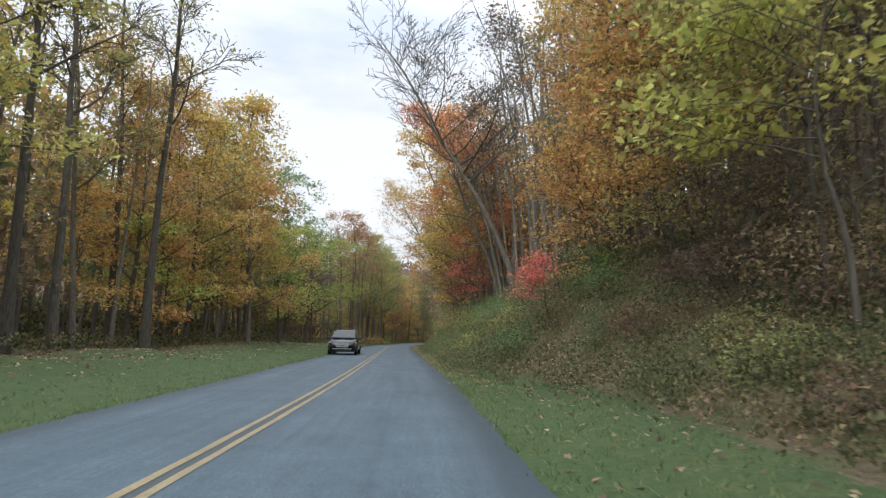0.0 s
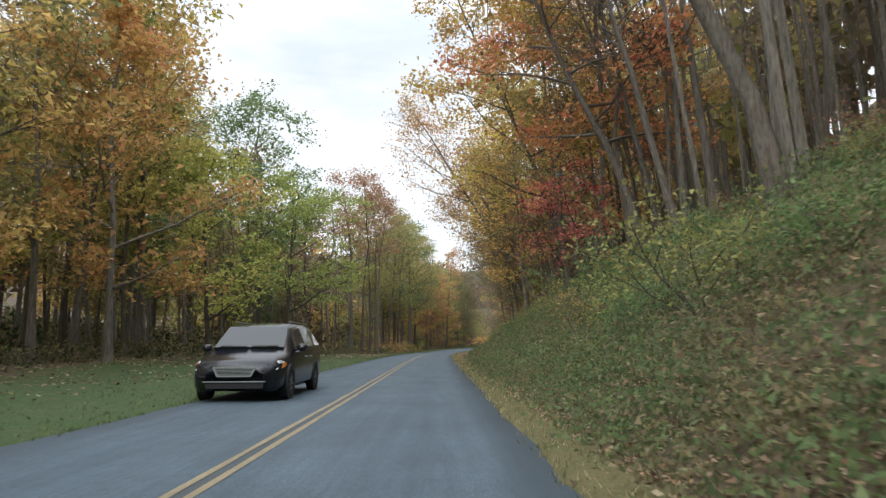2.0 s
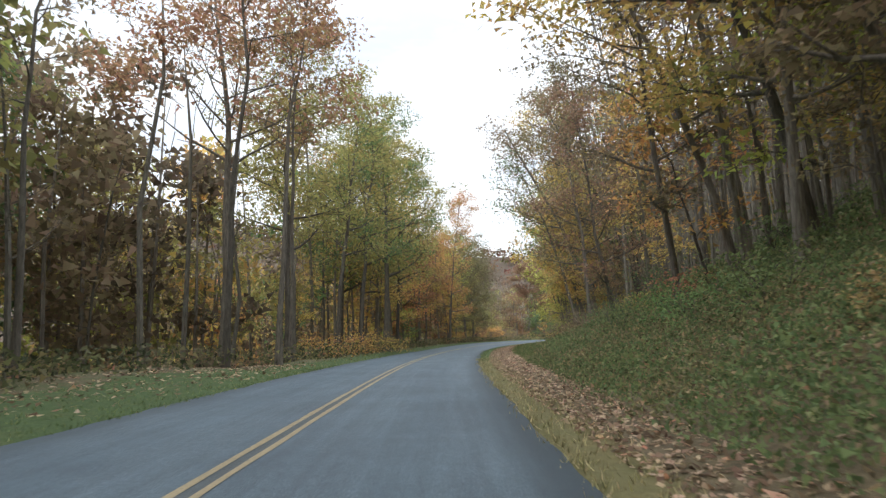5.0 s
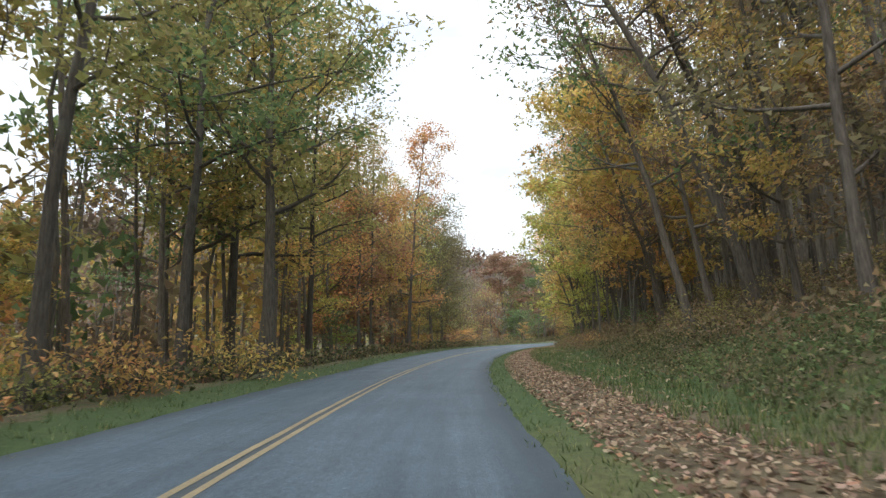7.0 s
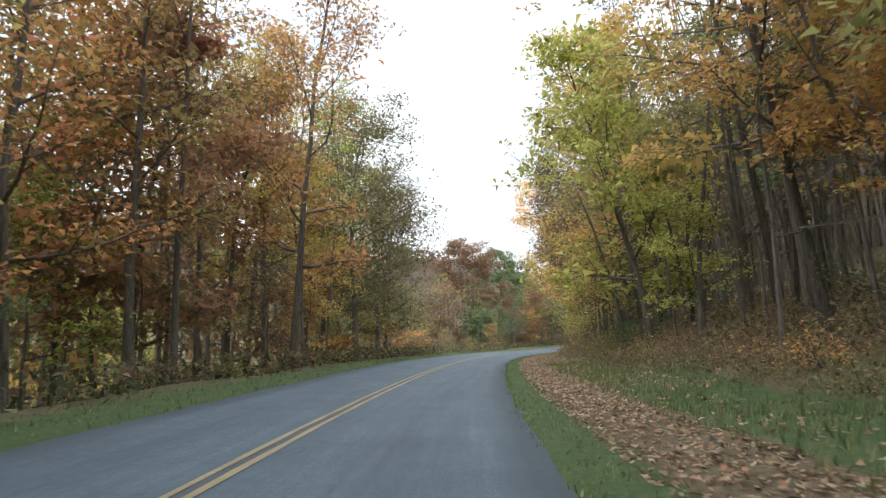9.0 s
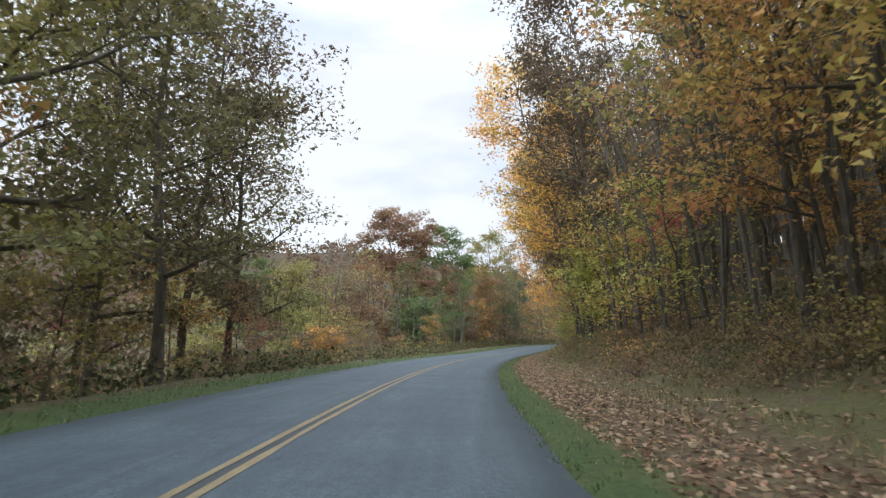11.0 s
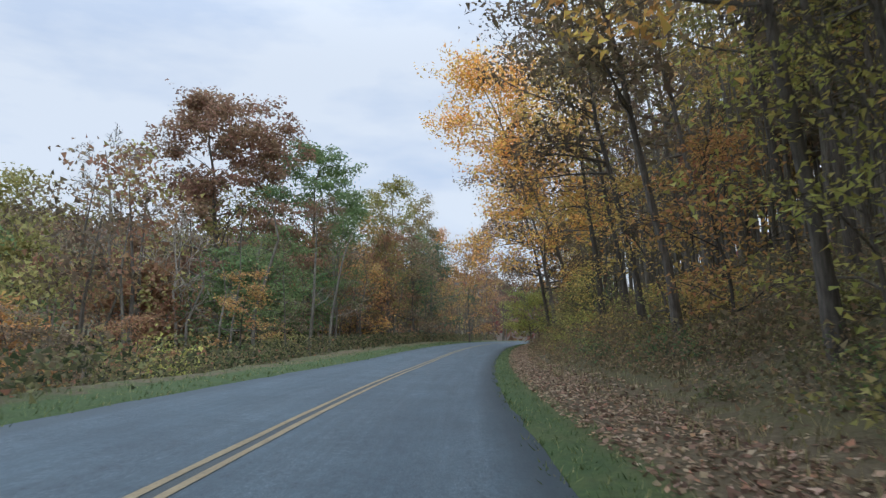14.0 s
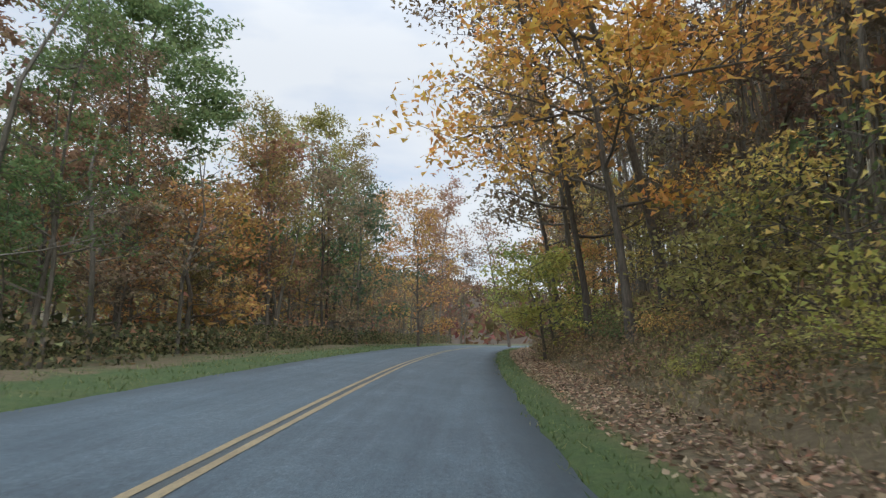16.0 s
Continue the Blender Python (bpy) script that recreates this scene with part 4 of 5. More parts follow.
# the dark oaks that end the wood before the valley opens
# the darker olive-brown puts the crowns' backlit look into the leaf colour
for i, (x, y, c, h) in enumerate([(-7.0, 189, "backlit_olive", 17), (-9.6, 194, "olive", 19), (-5.8, 199, "backlit_olive", 16), (-6.6, 206, "umber", 16), (-9.5, 204, "backlit_olive", 18), (-11.5, 209, "brown", 17), (-5.4, 211, "backlit_olive", 15)]):
    single("oak_tree", canopy_tree(255 + i, h, 0.22, 5.6, 0.22, 18, 6, 9800, 0.19, (0.5, 0), BARK_DARK, 0.46), x, y, c, "oak with heavy dark limbs beside the verge")

# right: half-bare and golden trees over the leafy shoulder
single("oak_tree", canopy_tree(261, 15, 0.18, 5.2, 0.35, 14, 6, 1870, 0.2, (-4.0, 0), BARK_DARK, one_side=PI), 3.6, 137, "green", "half-bare oak reaching over the road", (0, -4))
single("maple_tree", canopy_tree(262, 12, 0.16, 4.8, 0.2, 15, 6, 6460, 0.26, (-2.5, 0)), 5.4, 146, "gold", "maple over the grass apron", (0, -4))
single("maple_tree", canopy_tree(263, 15, 0.16, 4.8, 0.15, 15, 6, 6460, 0.28, (-1.5, 0)), 7.5, 157, "orange", "maple over the grass apron", (0, -3))
single("oak_tree", canopy_tree(264, 15, 0.18, 4.8, 0.12, 15, 6, 6460, 0.28, (-1.5, 0)), 7.2, 174, "lime", "oak with leaves down to the bank", (0, -4))
single("maple_tree", canopy_tree(265, 14, 0.16, 4.4, 0.25, 15, 6, 6400, 0.17, (-2, 0)), 11.0, 187, "gold", "maple at the foot of the bank", (0, -4))
single("maple_tree", canopy_tree(266, 13, 0.16, 4.2, 0.3, 15, 6, 4200, 0.17, (-1.5, 0)), 13.6, 196, "orange", "maple at the foot of the bank", (0, -4))
single("maple_tree", layered_tree(267, 5.6, 0.08, 1.9, 1300, 0.14, (-0.8, 0), 8, 0.6, PI), 14.4, 203, "red", "young maple between bare stems")
single("maple_tree", canopy_tree(268, 14, 0.16, 4.2, 0.35, 15, 6, 3600, 0.17, (-2, 0)), 16.5, 215, "amber", "maple over the leafy shoulder", (0, -5))
single("maple_tree", layered_tree(269, 5.5, 0.08, 2.6, 3230, 0.17, (-1, 0), 11, 0.15), 15.4, 212.5, "lime", "young maple on the leafy bank")
single("maple_tree", canopy_tree(270, 14, 0.16, 4.0, 0.4, 15, 6, 2600, 0.17, (-2, 0)), 18.8, 226, "gold", "maple over the leafy shoulder", (0, -5))
single("maple_tree", layered_tree(271, 6, 0.08, 2.8, 3400, 0.17, (-1, 0), 11, 0.15), 19.5, 221, "lime", "young maple on the leafy bank")
single("maple_tree", canopy_tree(272, 19, 0.19, 8.0, 0.34, 26, 7, 17000, 0.24, (-7.0, -3.0), BARK_GREY, reach=0.5), 38.0, 271.7, "amber", "maple leaning far out over the road", (0, -4))
for i, (s, u, c, h) in enumerate([(279, 7.4, "amber", 15), (285, 7.0, "brown", 17), (292, 7.6, "umber", 18), (300, 7.2, "orange", 17), (309, 7.4, "brown", 18)]):
    Kind("maple_tree", canopy_tree(421 + i, h, 0.16, 5.0, 0.25, 16, 6, 4600, 0.22, (-3.0, 0), BARK_GREY, reach=0.45), "tree", "maple on the inside of the bend", "maples round the bend").plant(s, u, C[c], TONE[c], 1.0, 0, (0, -3))
single("maple_tree", layered_tree(273, 4.2, 0.08, 2.6, 3230, 0.16, (-1, 0), 11, 0.08), 37.0, 278.5, "lime", "young maple at the foot of the bank")
single("maple_tree", layered_tree(278, 4.6, 0.08, 2.8, 3230, 0.16, (-1, 0), 11, 0.08), 39.0, 281.0, "leaf", "young maple beside the leafy shoulder")
single("maple_tree", canopy_tree(274, 16, 0.19, 3.6, 0.6, 12, 6, 1600, 0.2, (-1.5, 0), BARK_DARK), 31.5, 257, "gold", "maple with thinning leaves high on a dark trunk", (0, -3))
single("maple_tree", layered_tree(275, 3.6, 0.06, 1.5, 700, 0.13, (-0.5, 0), 8, 0.4), 33.2, 262.5, "yellow", "young maple on the leafy bank")
single("shrub", shrub(276, 0.9, 0.7, 260, 0.13), 27.6, 250.0, "orange", "low shrub among fallen leaves", category="shrub")
single("maple_tree", layered_tree(279, 7.6, 0.09, 3.4, 3200, 0.14, (-1.2, 0), 12, 0.3, PI), 10.4, 188.5, "orange", "maple with layered sprays over the leafy shoulder", (0, -4))
single("maple_tree", layered_tree(280, 6.4, 0.08, 3.0, 2600, 0.14, (-1.0, 0), 11, 0.25, PI), 9.2, 183, "gold", "maple with layered sprays at the foot of the bank", (0, -4))
single("oak_tree", canopy_tree(286, 18, 0.13, 4.8, 0.34, 18, 6, 7400, 0.18, (-5.4, 0), BARK_DARK, one_side=PI), 16.4, 217.5, "amber", "oak with golden leaves hanging over the road edge", (0, -3))
single("shrub", shrub(277, 1.0, 0.8, 260, 0.14), 11.2, 187.5, "yellow", "low shrub among fallen leaves", category="shrub")

for i, (x, y, c, h, n) in enumerate([(3.4, 92, "rust", 16, 3200), (3.6, 102, "gold", 15, 4200), (13.9, 206, "umber", 18, 4600), (15.5, 212.4, "umber", 18, 4800), (18.4, 222.4, "brown", 18, 8000),
                                     (20.6, 231.4, "amber", 17, 8000), (23.6, 239.4, "brown", 17, 8000), (27.2, 246.6, "umber", 17, 4200), (31.6, 254.5, "gold", 16, 3600)]):
    single("oak_tree", canopy_tree(331 + i, h, 0.15, 4.4 if y > 200 else 5.0, 0.28 if y < 200 else 0.34, 18, 6, n, 0.24 if y < 200 else 0.2, (-5.2 if y < 200 else -2.6, 0), BARK_GREY, one_side=PI), x, y, c, "oak leaning out over the leafy shoulder", (0, -3))
for i, (x, y, c, h) in enumerate([(7.6, 152, "olive", 17), (8.2, 163.5, "gold", 19), (9.6, 167.5, "olive", 21), (9.8, 181, "gold", 18), (12.0, 192, "olive", 18)]):
    single("oak_tree", canopy_tree(451 + i, h, 0.18, 5.8, 0.26, 20, 6, 6800, 0.24, (-2.2, 0), BARK_GREY), x, y, c, "oak with a dense crown over the grass apron", (0, -3))
for i, (s, u, c) in enumerate([(238, 14.0, "brown"), (244, 13.0, "olive"), (250, 14.0, "gold"), (256, 12.8, "brown"), (262, 13.6, "gold"), (268, 12.6, "olive"), (226, 12.0, "brown"), (232, 13.0, "olive")]):
    Kind("oak_tree", canopy_tree(481 + i, 19, 0.17, 5.4, 0.36, 17, 6, 4600, 0.2, (-2.0, 0), BARK_GREY), "tree", "oak with a full crown up the bank", "oaks up the bank").plant(s, u, C[c], TONE[c], 1.0, 0, (0, -5))
for i, (x, y, c, h) in enumerate([(6.8, 63, "orange", 18), (6.4, 74, "gold", 18), (5.8, 83, "olive", 17)]):
    single("oak_tree", canopy_tree(491 + i, h, 0.18, 5.6, 0.34, 18, 6, 7600, 0.21, (-3.4, 0), BARK_GREY), x, y, c, "oak with a full crown above the green bank", (0, -4))
for i, (x, y, c, h) in enumerate([(54, 298, "gold", 15), (58, 309, "olive", 16), (51, 289, "umber", 15), (64, 318, "brown", 16), (62, 330, "rust", 15)]):
    single("oak_tree", canopy_tree(345 + i, h, 0.17, 4.8, 0.25, 16, 6, 3400, 0.22, (-3, -1)), x, y, c, "oak on the inner bank of the bend", (0, -3))

for i, (s, u, c, h) in enumerate([(265.5, 9.6, "yellow", 3.2), (270, 9.6, "green", 3.0), (272, 8.6, "olive", 2.4), (277, 9.6, "umber", 5.0), (275, 8.2, "olive", 2.6),
                                  (214, 9.5, "lime", 7.0), (219, 9.8, "lime", 6.5), (224, 9.0, "olive", 6.0), (230, 9.6, "gold", 6.0), (236, 9.2, "lime", 5.0), (243, 9.4, "orange", 5.0), (248, 9.0, "gold", 5.0), (200, 9.6, "lime", 6.0), (206, 9.2, "gold", 6.0)]):
    Kind("maple_tree", layered_tree(381 + i, h, 0.06, 1.0 + 0.28 * h, 2200 if not 260 < s < 271 else 700, 0.13, (-1.0, -0.3), 12, 0.08), "tree", "young maple with leafy sprays above the shoulder", "young maples on the bank").plant(s, u, C[c], TONE[c], 1.0, 31 * i, (0, -4))
for i, (s, u, c) in enumerate([(256, 9.6, "lime"), (260.5, 9.0, "gold"), (263.5, 8.6, "lime"), (267, 8.4, "lime"), (270.5, 8.0, "olive"), (252, 10.0, "olive"), (258, 11.2, "yellow"), (247, 10.2, "gold"), (262, 11.4, "lime")]):
    Kind("shrub", shrub(541 + i, 1.5, 1.5, 620, 0.13, 6), "shrub", "shrub with broad leaves on the leafy bank", "broad-leaved shrubs").plant(s, u, C[c], TONE[c], 0.75 + 0.08 * (i % 4), 50 * i)
for i, (s, u, c) in enumerate([(259, 8.4, "brown"), (261.5, 7.6, "olive"), (264.5, 7.4, "lime"), (267.5, 7.0, "olive"), (270, 6.4, "lime"), (254, 8.8, "olive"), (250, 8.6, "olive"), (246, 8.2, "rust"), (241, 8.5, "olive"), (261, 10.0, "olive"), (266, 9.4, "green")]):
    BUSH[i % 3].plant(s, u, C[c], TONE[c], 0.38 + 0.08 * (i % 4), 40 * i, (0, 0), "above the leafy shoulder", 0.8)

for i, (x, y, c, h) in enumerate([(4.8, 134, "brown", 17), (6.8, 137.5, "gold", 18), (7.4, 130.5, "brown", 17), (9.0, 141, "umber", 18)]):
    single("oak_tree", canopy_tree(471 + i, h, 0.24, 5.0, 0.42, 15, 6, 3600, 0.19, (-4.6, 0.5), BARK_DARK), x, y, c, "oak with a stout dark leaning trunk on the bank", (0, -6))



def fallen_log(x, y, length, r, turn):
    """A dead trunk lying on the slope, with broken limb stubs."""
    g = Growth(521)
    n = 8
    z = np.linspace(0, 1, n)
    pts = np.column_stack([(z - 0.5) * length, 0.12 * np.sin(z * 5), 0.06 * np.sin(z * 9 + 1)])
    g.tube(pts, r * (1 - 0.45 * z), 9)
    stubs = Growth(522)
    for k, (at, up) in enumerate([(0.3, 0.9), (0.5, 0.4), (0.68, 0.8), (0.85, 0.5)]):
        p = np.array([(at - 0.5) * length, 0.0, 0.0])
        d = np.array([0.5, 0.6 * (-1) ** k, up])
        stubs.tube([p, p + d * 0.5, p + d * 0.95 + [0.1, 0, 0.05]], [0.06, 0.045, 0.02], 6)
    s, u = near(x, y)
    p = spot(s, u)
    slope = math.degrees(math.atan2(float(land(s, u + 1)) - float(land(s, u - 1)), 2.0))
    root = new("fallen_log")
    heading = float(np.degrees(np.interp(s, _s, _h)))
    root.matrix_world = Matrix.Translation(p + Vector((0, 0, r * 0.55))) @ pose(0, 0, 0, 0, 0, heading) @ pose(0, 0, 0, 0, -slope, 0) @ pose(0, 0, 0, 0, 0, turn)
    part("trunk", mesh_of("trunk", np.concatenate(g.v), g.f + [tuple(range(9))[::-1], tuple(range(63, 72))], BARK_PALE, True), root)
    part("branch", mesh_of("branch", np.concatenate(stubs.v), stubs.f, BARK_PALE, True), root)
    tagged(root, "grey fallen log with broken stubs lying on the leafy slope", "log")


fallen_log(9.6, 172.0, 4.6, 0.16, 30)

# beyond the bend: oaks, a dead pale tree, round green crowns and shrubs
single("oak_tree", domed_tree(281, 24.5, 0.32, 9.0, 0.28, 26000, 0.3, BARK_GREY, 64, 0.3), 10.0, 284.5, "russet", "oak with a broad domed crown")
single("oak_tree", domed_tree(282, 23, 0.3, 8.4, 0.28, 23000, 0.29, BARK_DARK, 60, 0.26, 0.2), 19.3, 296.5, "green", "oak with spreading tiers of leaves")
single("oak_tree", domed_tree(283, 27, 0.3, 7.4, 0.4, 9000, 0.32, BARK_GREY, 60, 0.32), 35.2, 325, "olive", "oak with a rounded crown behind the wood")
single("dead_tree", bare_tree(284, 17, 0.24, 5.6, 0.3, 14, (-1, 0), BARK_PALE), 2.8, 282.5, "brown", "dead tree with pale bare limbs", (0, -4))
single("dead_tree", bare_tree(285, 10, 0.14, 4.0, 0.25, 10, (0, 0), BARK_PALE), 7.5, 274, "brown", "dead tree with pale drooping limbs")
for i, (x, y, c, h) in enumerate([(-4.2, 280, "olive", 15), (-11, 282, "green", 15.5), (-16, 270, "olive", 12), (-1.0, 262, "orange", 7), (4.8, 275, "rust", 7), (12.5, 274, "green", 8)]):
    single("round_tree", domed_tree(291 + i, h, 0.13, 2.6 + h * 0.17, 0.2, 6600, 0.31, BARK_GREY, 44, 0.15), x, y, c, "small tree with a full crown past the bend", group="small trees past the bend")
for i, (x, y, c, h) in enumerate([(18.5, 283, "rust", 10), (25.8, 292, "rust", 11), (31, 297, "brown", 12), (22, 287, "orange", 7), (35, 303, "pine", 11), (14, 279, "brown", 8), (28, 301, "orange", 14), (41, 306, "orange", 12)]):
    single("round_tree", canopy_tree(301 + i, h, 0.11, 3.2 + h * 0.1, 0.12, 16, 6, 3800, 0.22), x, y, c, "small tree with a thinning crown past the bend", group="small trees past the bend")
for i, (x, y, c, h) in enumerate([(8.4, 253.6, "lime", 2.6), (11.5, 261.5, "green", 1.6), (2.5, 247, "brown", 1.8), (14.5, 268, "olive", 1.8)]):
    single("shrub", shrub(311 + i, h, h * 0.9, 800, 0.17), x, y, c, "shrub on the outer verge", category="shrub")


# ---- the deep woods, brush, fallen leaves and grass (uncountable) ----
def quads(c, d, w, L, half=0.36):
    return np.stack([c - d * L * 0.5, c + w * L * half, c + d * L * 0.55, c - w * L * half], 1).reshape(-1, 3)


def points3(c, d, w, L, half=0.38):
    return np.stack([c - d * L * 0.45 + w * L * half, c - d * L * 0.45 - w * L * half, c + d * L * 0.6], 1).reshape(-1, 3)


def unit(a):
    return a / (np.linalg.norm(a, axis=1, keepdims=True) + 1e-9)


def tint_leaves(name):
    """Leaves whose colour is given tree by tree."""
    m = LEAVES.copy()
    m.name = name
    nodes, links = m.node_tree.nodes, m.node_tree.links
    a = nodes.new("ShaderNodeAttribute")
    a.attribute_name = "tint"
    for link in list(links):
        if link.from_node.type == "OBJECT_INFO":
            target = link.to_socket
            links.remove(link)
            links.new(a.outputs["Color"], target)
    return m


TINTED = tint_leaves("deep_wood_leaves")


def deep_woods(name, places, table, heights, label, leaves=520, size=0.5):
    """Rows of trees behind the first ones, joined: thin stems and crowns of leaf clumps."""
    r = np.random.RandomState(len(places))
    g = Growth(3)
    V, T = [], []
    for s, u in places:
        p = np.array(spot(s, u))
        h = r.uniform(*heights)
        top = p + np.array([r.normal(0, 0.6), r.normal(0, 0.6), h * 0.9])
        g.tube([p - [0, 0, 0.5], (p + top) / 2 + r.normal(0, 0.2, 3), top], [0.16, 0.11, 0.03], 4)
        n = leaves
        blobs = 14
        bc = np.column_stack([r.normal(0, 1.5, blobs), r.normal(0, 1.5, blobs), h * (0.25 + 0.75 * r.rand(blobs))]) + p
        c = bc[r.randint(blobs, size=n)] + r.normal(0, 1, (n, 3)) * [0.85, 0.85, 0.5]
        d = unit(r.normal(0, 1, (n, 3)))
        w = unit(np.cross(d, r.normal(0, 1, (n, 3))))
        V.append(points3(c, d, w, size * r.uniform(0.5, 1.3, (n, 1))))
        col = np.array(C[pick(table)]) * r.uniform(0.8, 1.15)
        T.append(np.tile(np.append(col, 1.0), (n * 3, 1)))
    base = len(np.concatenate(g.v))
    verts = np.concatenate(g.v + V)
    nq = sum(len(v) for v in V) // 3
    faces = g.f + (base + np.arange(nq * 3).reshape(-1, 3)).tolist()
    me = bpy.data.meshes.new(name)
    me.from_pydata(verts.tolist(), [], faces)
    me.materials.append(BARK_GREY)
    me.materials.append(TINTED)
    me.polygons.foreach_set("material_index", [0] * len(g.f) + [1] * nq)
    a = me.attributes.new("tint", "FLOAT_COLOR", "POINT")
    a.data.foreach_set("color", np.concatenate([np.tile([0.1, 0.09, 0.07, 1.0], (base, 1))] + T).astype(np.float32).ravel())
    me.update()
    return tagged(new(name, me), label, "woods", kind="stuff")


deep_woods("deep_woods", cells(-14, 112, left(8), left(36), 5.4) + cells(112, 196, left(8), left(34), 5.6), mix_b + mix_a + [("brown", 8), ("umber", 6)], (15, 22), "olive and brown woods behind the first trees", 720, 0.55)
deep_woods("valley_woods", cells(190, 236, -24, -70, 6.0) + cells(236, 262, -34, -75, 7.0) + cells(262, 330, -52, -110, 9.0), mix_v, (6, 9), "brown and rust woods falling into the valley", 560, 0.38)
deep_woods("valley_woods", cells(206, 262, -15, -33, 5.5), mix_v, (3, 5), "low rust and brown thicket on the valley side", 420, 0.3)
deep_woods("bend_woods", cells(258, 385, left(11), left(50), 7.0), mix_c, (11, 16), "brown and green woods beyond the bend", 820, 0.34)
deep_woods("hillside_woods", cells(-8, 112, right(13), right(42), 4.4) + cells(112, 186, right(19), right(44), 4.4), mix_r + [("brown", 10), ("rust", 3), ("umber", 3)], (16, 25), "olive, brown and orange woods up the hillside", 440, 0.66)
deep_woods("hillside_woods", cells(186, 352, right(13), right(42), 4.4), mix_h + [("orange", 2)], (16, 25), "dark brown and olive woods up the hillside", 480, 0.66)


def pole_woods(name, places, heights, lean, label, seed, sway=0.065):
    """Close-set slender stems with bare side branches and a haze of fine twigs, joined."""
    r = np.random.RandomState(seed)
    g = Growth(seed)
    V = []
    for s, u in places:
        p = np.array(spot(s, u))
        h = r.uniform(*heights)
        heading = float(np.interp(s, _s, _h))
        out = np.array([-math.cos(heading), -math.sin(heading), 0.0])
        drift = out * h * r.normal(lean, sway) + np.array([r.normal(0, 0.5), r.normal(0, 0.9), 0])
        top = p + drift + [0, 0, h]
        a, b = p + drift * 0.2 + [0, 0, h * 0.36] + r.normal(0, 0.22, 3), p + drift * 0.55 + [0, 0, h * 0.68] + r.normal(0, 0.3, 3)
        w = r.uniform(0.045, 0.12)
        g.tube([p - [0, 0, 0.4], a, b, top], [w * 1.25, w, w * 0.65, 0.02], 5)
        for k in range(r.randint(5, 9)):
            f = r.uniform(0.25, 0.97)
            q = p + drift * f * f + [0, 0, h * f]
            t = r.uniform(0, 2 * math.pi)
            L = (1.1 - f) * r.uniform(1.8, 4.2)
            d = np.array([math.cos(t), math.sin(t), r.uniform(-0.1, 0.9)])
            e = q + d * L
            m = (q + e) / 2 + [0, 0, -0.12 * L * r.rand()]
            g.tube([q, m, e], [0.035 * (1.25 - f), 0.02, 0.006], 3)
            n = 15
            c = q + d * L * r.uniform(0.3, 1.0, (n, 1))
            dd = unit(np.tile(d, (n, 1)) + r.normal(0, 0.75, (n, 3)))
            ww = unit(np.cross(dd, r.normal(0, 1, (n, 3)))) * 0.013
            V.append(np.stack([c - ww, c + ww, c + dd * r.uniform(0.35, 1.1, (n, 1))], 1).reshape(-1, 3))
    base = sum(len(v) for v in g.v)
    verts = np.concatenate(g.v + V)
    nq = (len(verts) - base) // 3
    me = bpy.data.meshes.new(name)
    me.from_pydata(verts.tolist(), [], g.f + (base + np.arange(nq * 3).reshape(-1, 3)).tolist())
    me.materials.append(BARK_POLE)
    me.update()
    return tagged(new(name, me), label, "woods", kind="stuff")


BARK_POLE = bark("pole_bark", (0.075, 0.067, 0.057), (0.26, 0.24, 0.2))
pole_woods("slender_stems", cells(30, 350, lambda s: foot_of(s) + key(s, 220, 5, 236, 8.5, 282, 8.5, 300, 5), right(23), 2.5), (15, 22), 0.1, "close-set slender grey stems up the wooded hillside", 5)
pole_woods("slender_stems", cells(150, 238, right(1.8), right(6), 2.6), (8, 14), 0.07, "young grey stems with fine bare twigs on the bank", 9)
pole_woods("slender_stems", cells(-6, 30, right(5), right(20), 2.8) , (14, 20), 0.1, "close-set slender grey stems up the wooded hillside", 6)
pole_woods("slender_stems", cells(-6, 192, left(4), left(20), 4.6), (13, 20), -0.02, "slender dark stems inside the roadside wood", 7, 0.03)
pole_woods("slender_stems", cells(262, 380, left(2), left(22), 4.4), (6, 10), -0.02, "slender grey stems in the wood beyond the bend", 8, 0.03)


def ridge_woods():
    """The crowns that cover the far ridge and the valley floor."""
    r = np.random.RandomState(77)
    n = 4600
    s, u = r.uniform(200, 1050, n), -r.uniform(70, 900, n)
    extra = 1000
    s, u = np.concatenate([s, r.uniform(420, 1100, extra)]), np.concatenate([u, r.uniform(-70, 130, extra)])
    X, Y = plan(s, u)
    P = np.column_stack([X, Y, land(s, u)])
    k = 14
    c = np.repeat(P, k, 0) + r.normal(0, 1, (len(P) * k, 3)) * [2.2, 2.2, 2.4] + [0, 0, 5.0]
    d = unit(r.normal(0, 1, c.shape))
    w = unit(np.cross(d, r.normal(0, 1, c.shape)))
    V = points3(c, d, w, r.uniform(1.6, 3.2, (len(c), 1)))
    names = ["rust", "russet", "brown", "rust", "olive", "crimson", "brown"]
    col = np.array([C[names[i]] for i in r.randint(len(names), size=len(P))]) * r.uniform(0.35, 0.65, (len(P), 1))
    T = np.column_stack([np.repeat(col, k * 3, 0), np.ones(len(P) * k * 3)])
    me = mesh_of("ridge_woods", V, np.arange(len(V)).reshape(-1, 3).tolist(), TINTED)
    a = me.attributes.new("tint", "FLOAT_COLOR", "POINT")
    a.data.foreach_set("color", T.astype(np.float32).ravel())
    tagged(new("ridge_woods", me), "rust and brown autumn woods on the far ridge", "woods", kind="stuff")


ridge_woods()

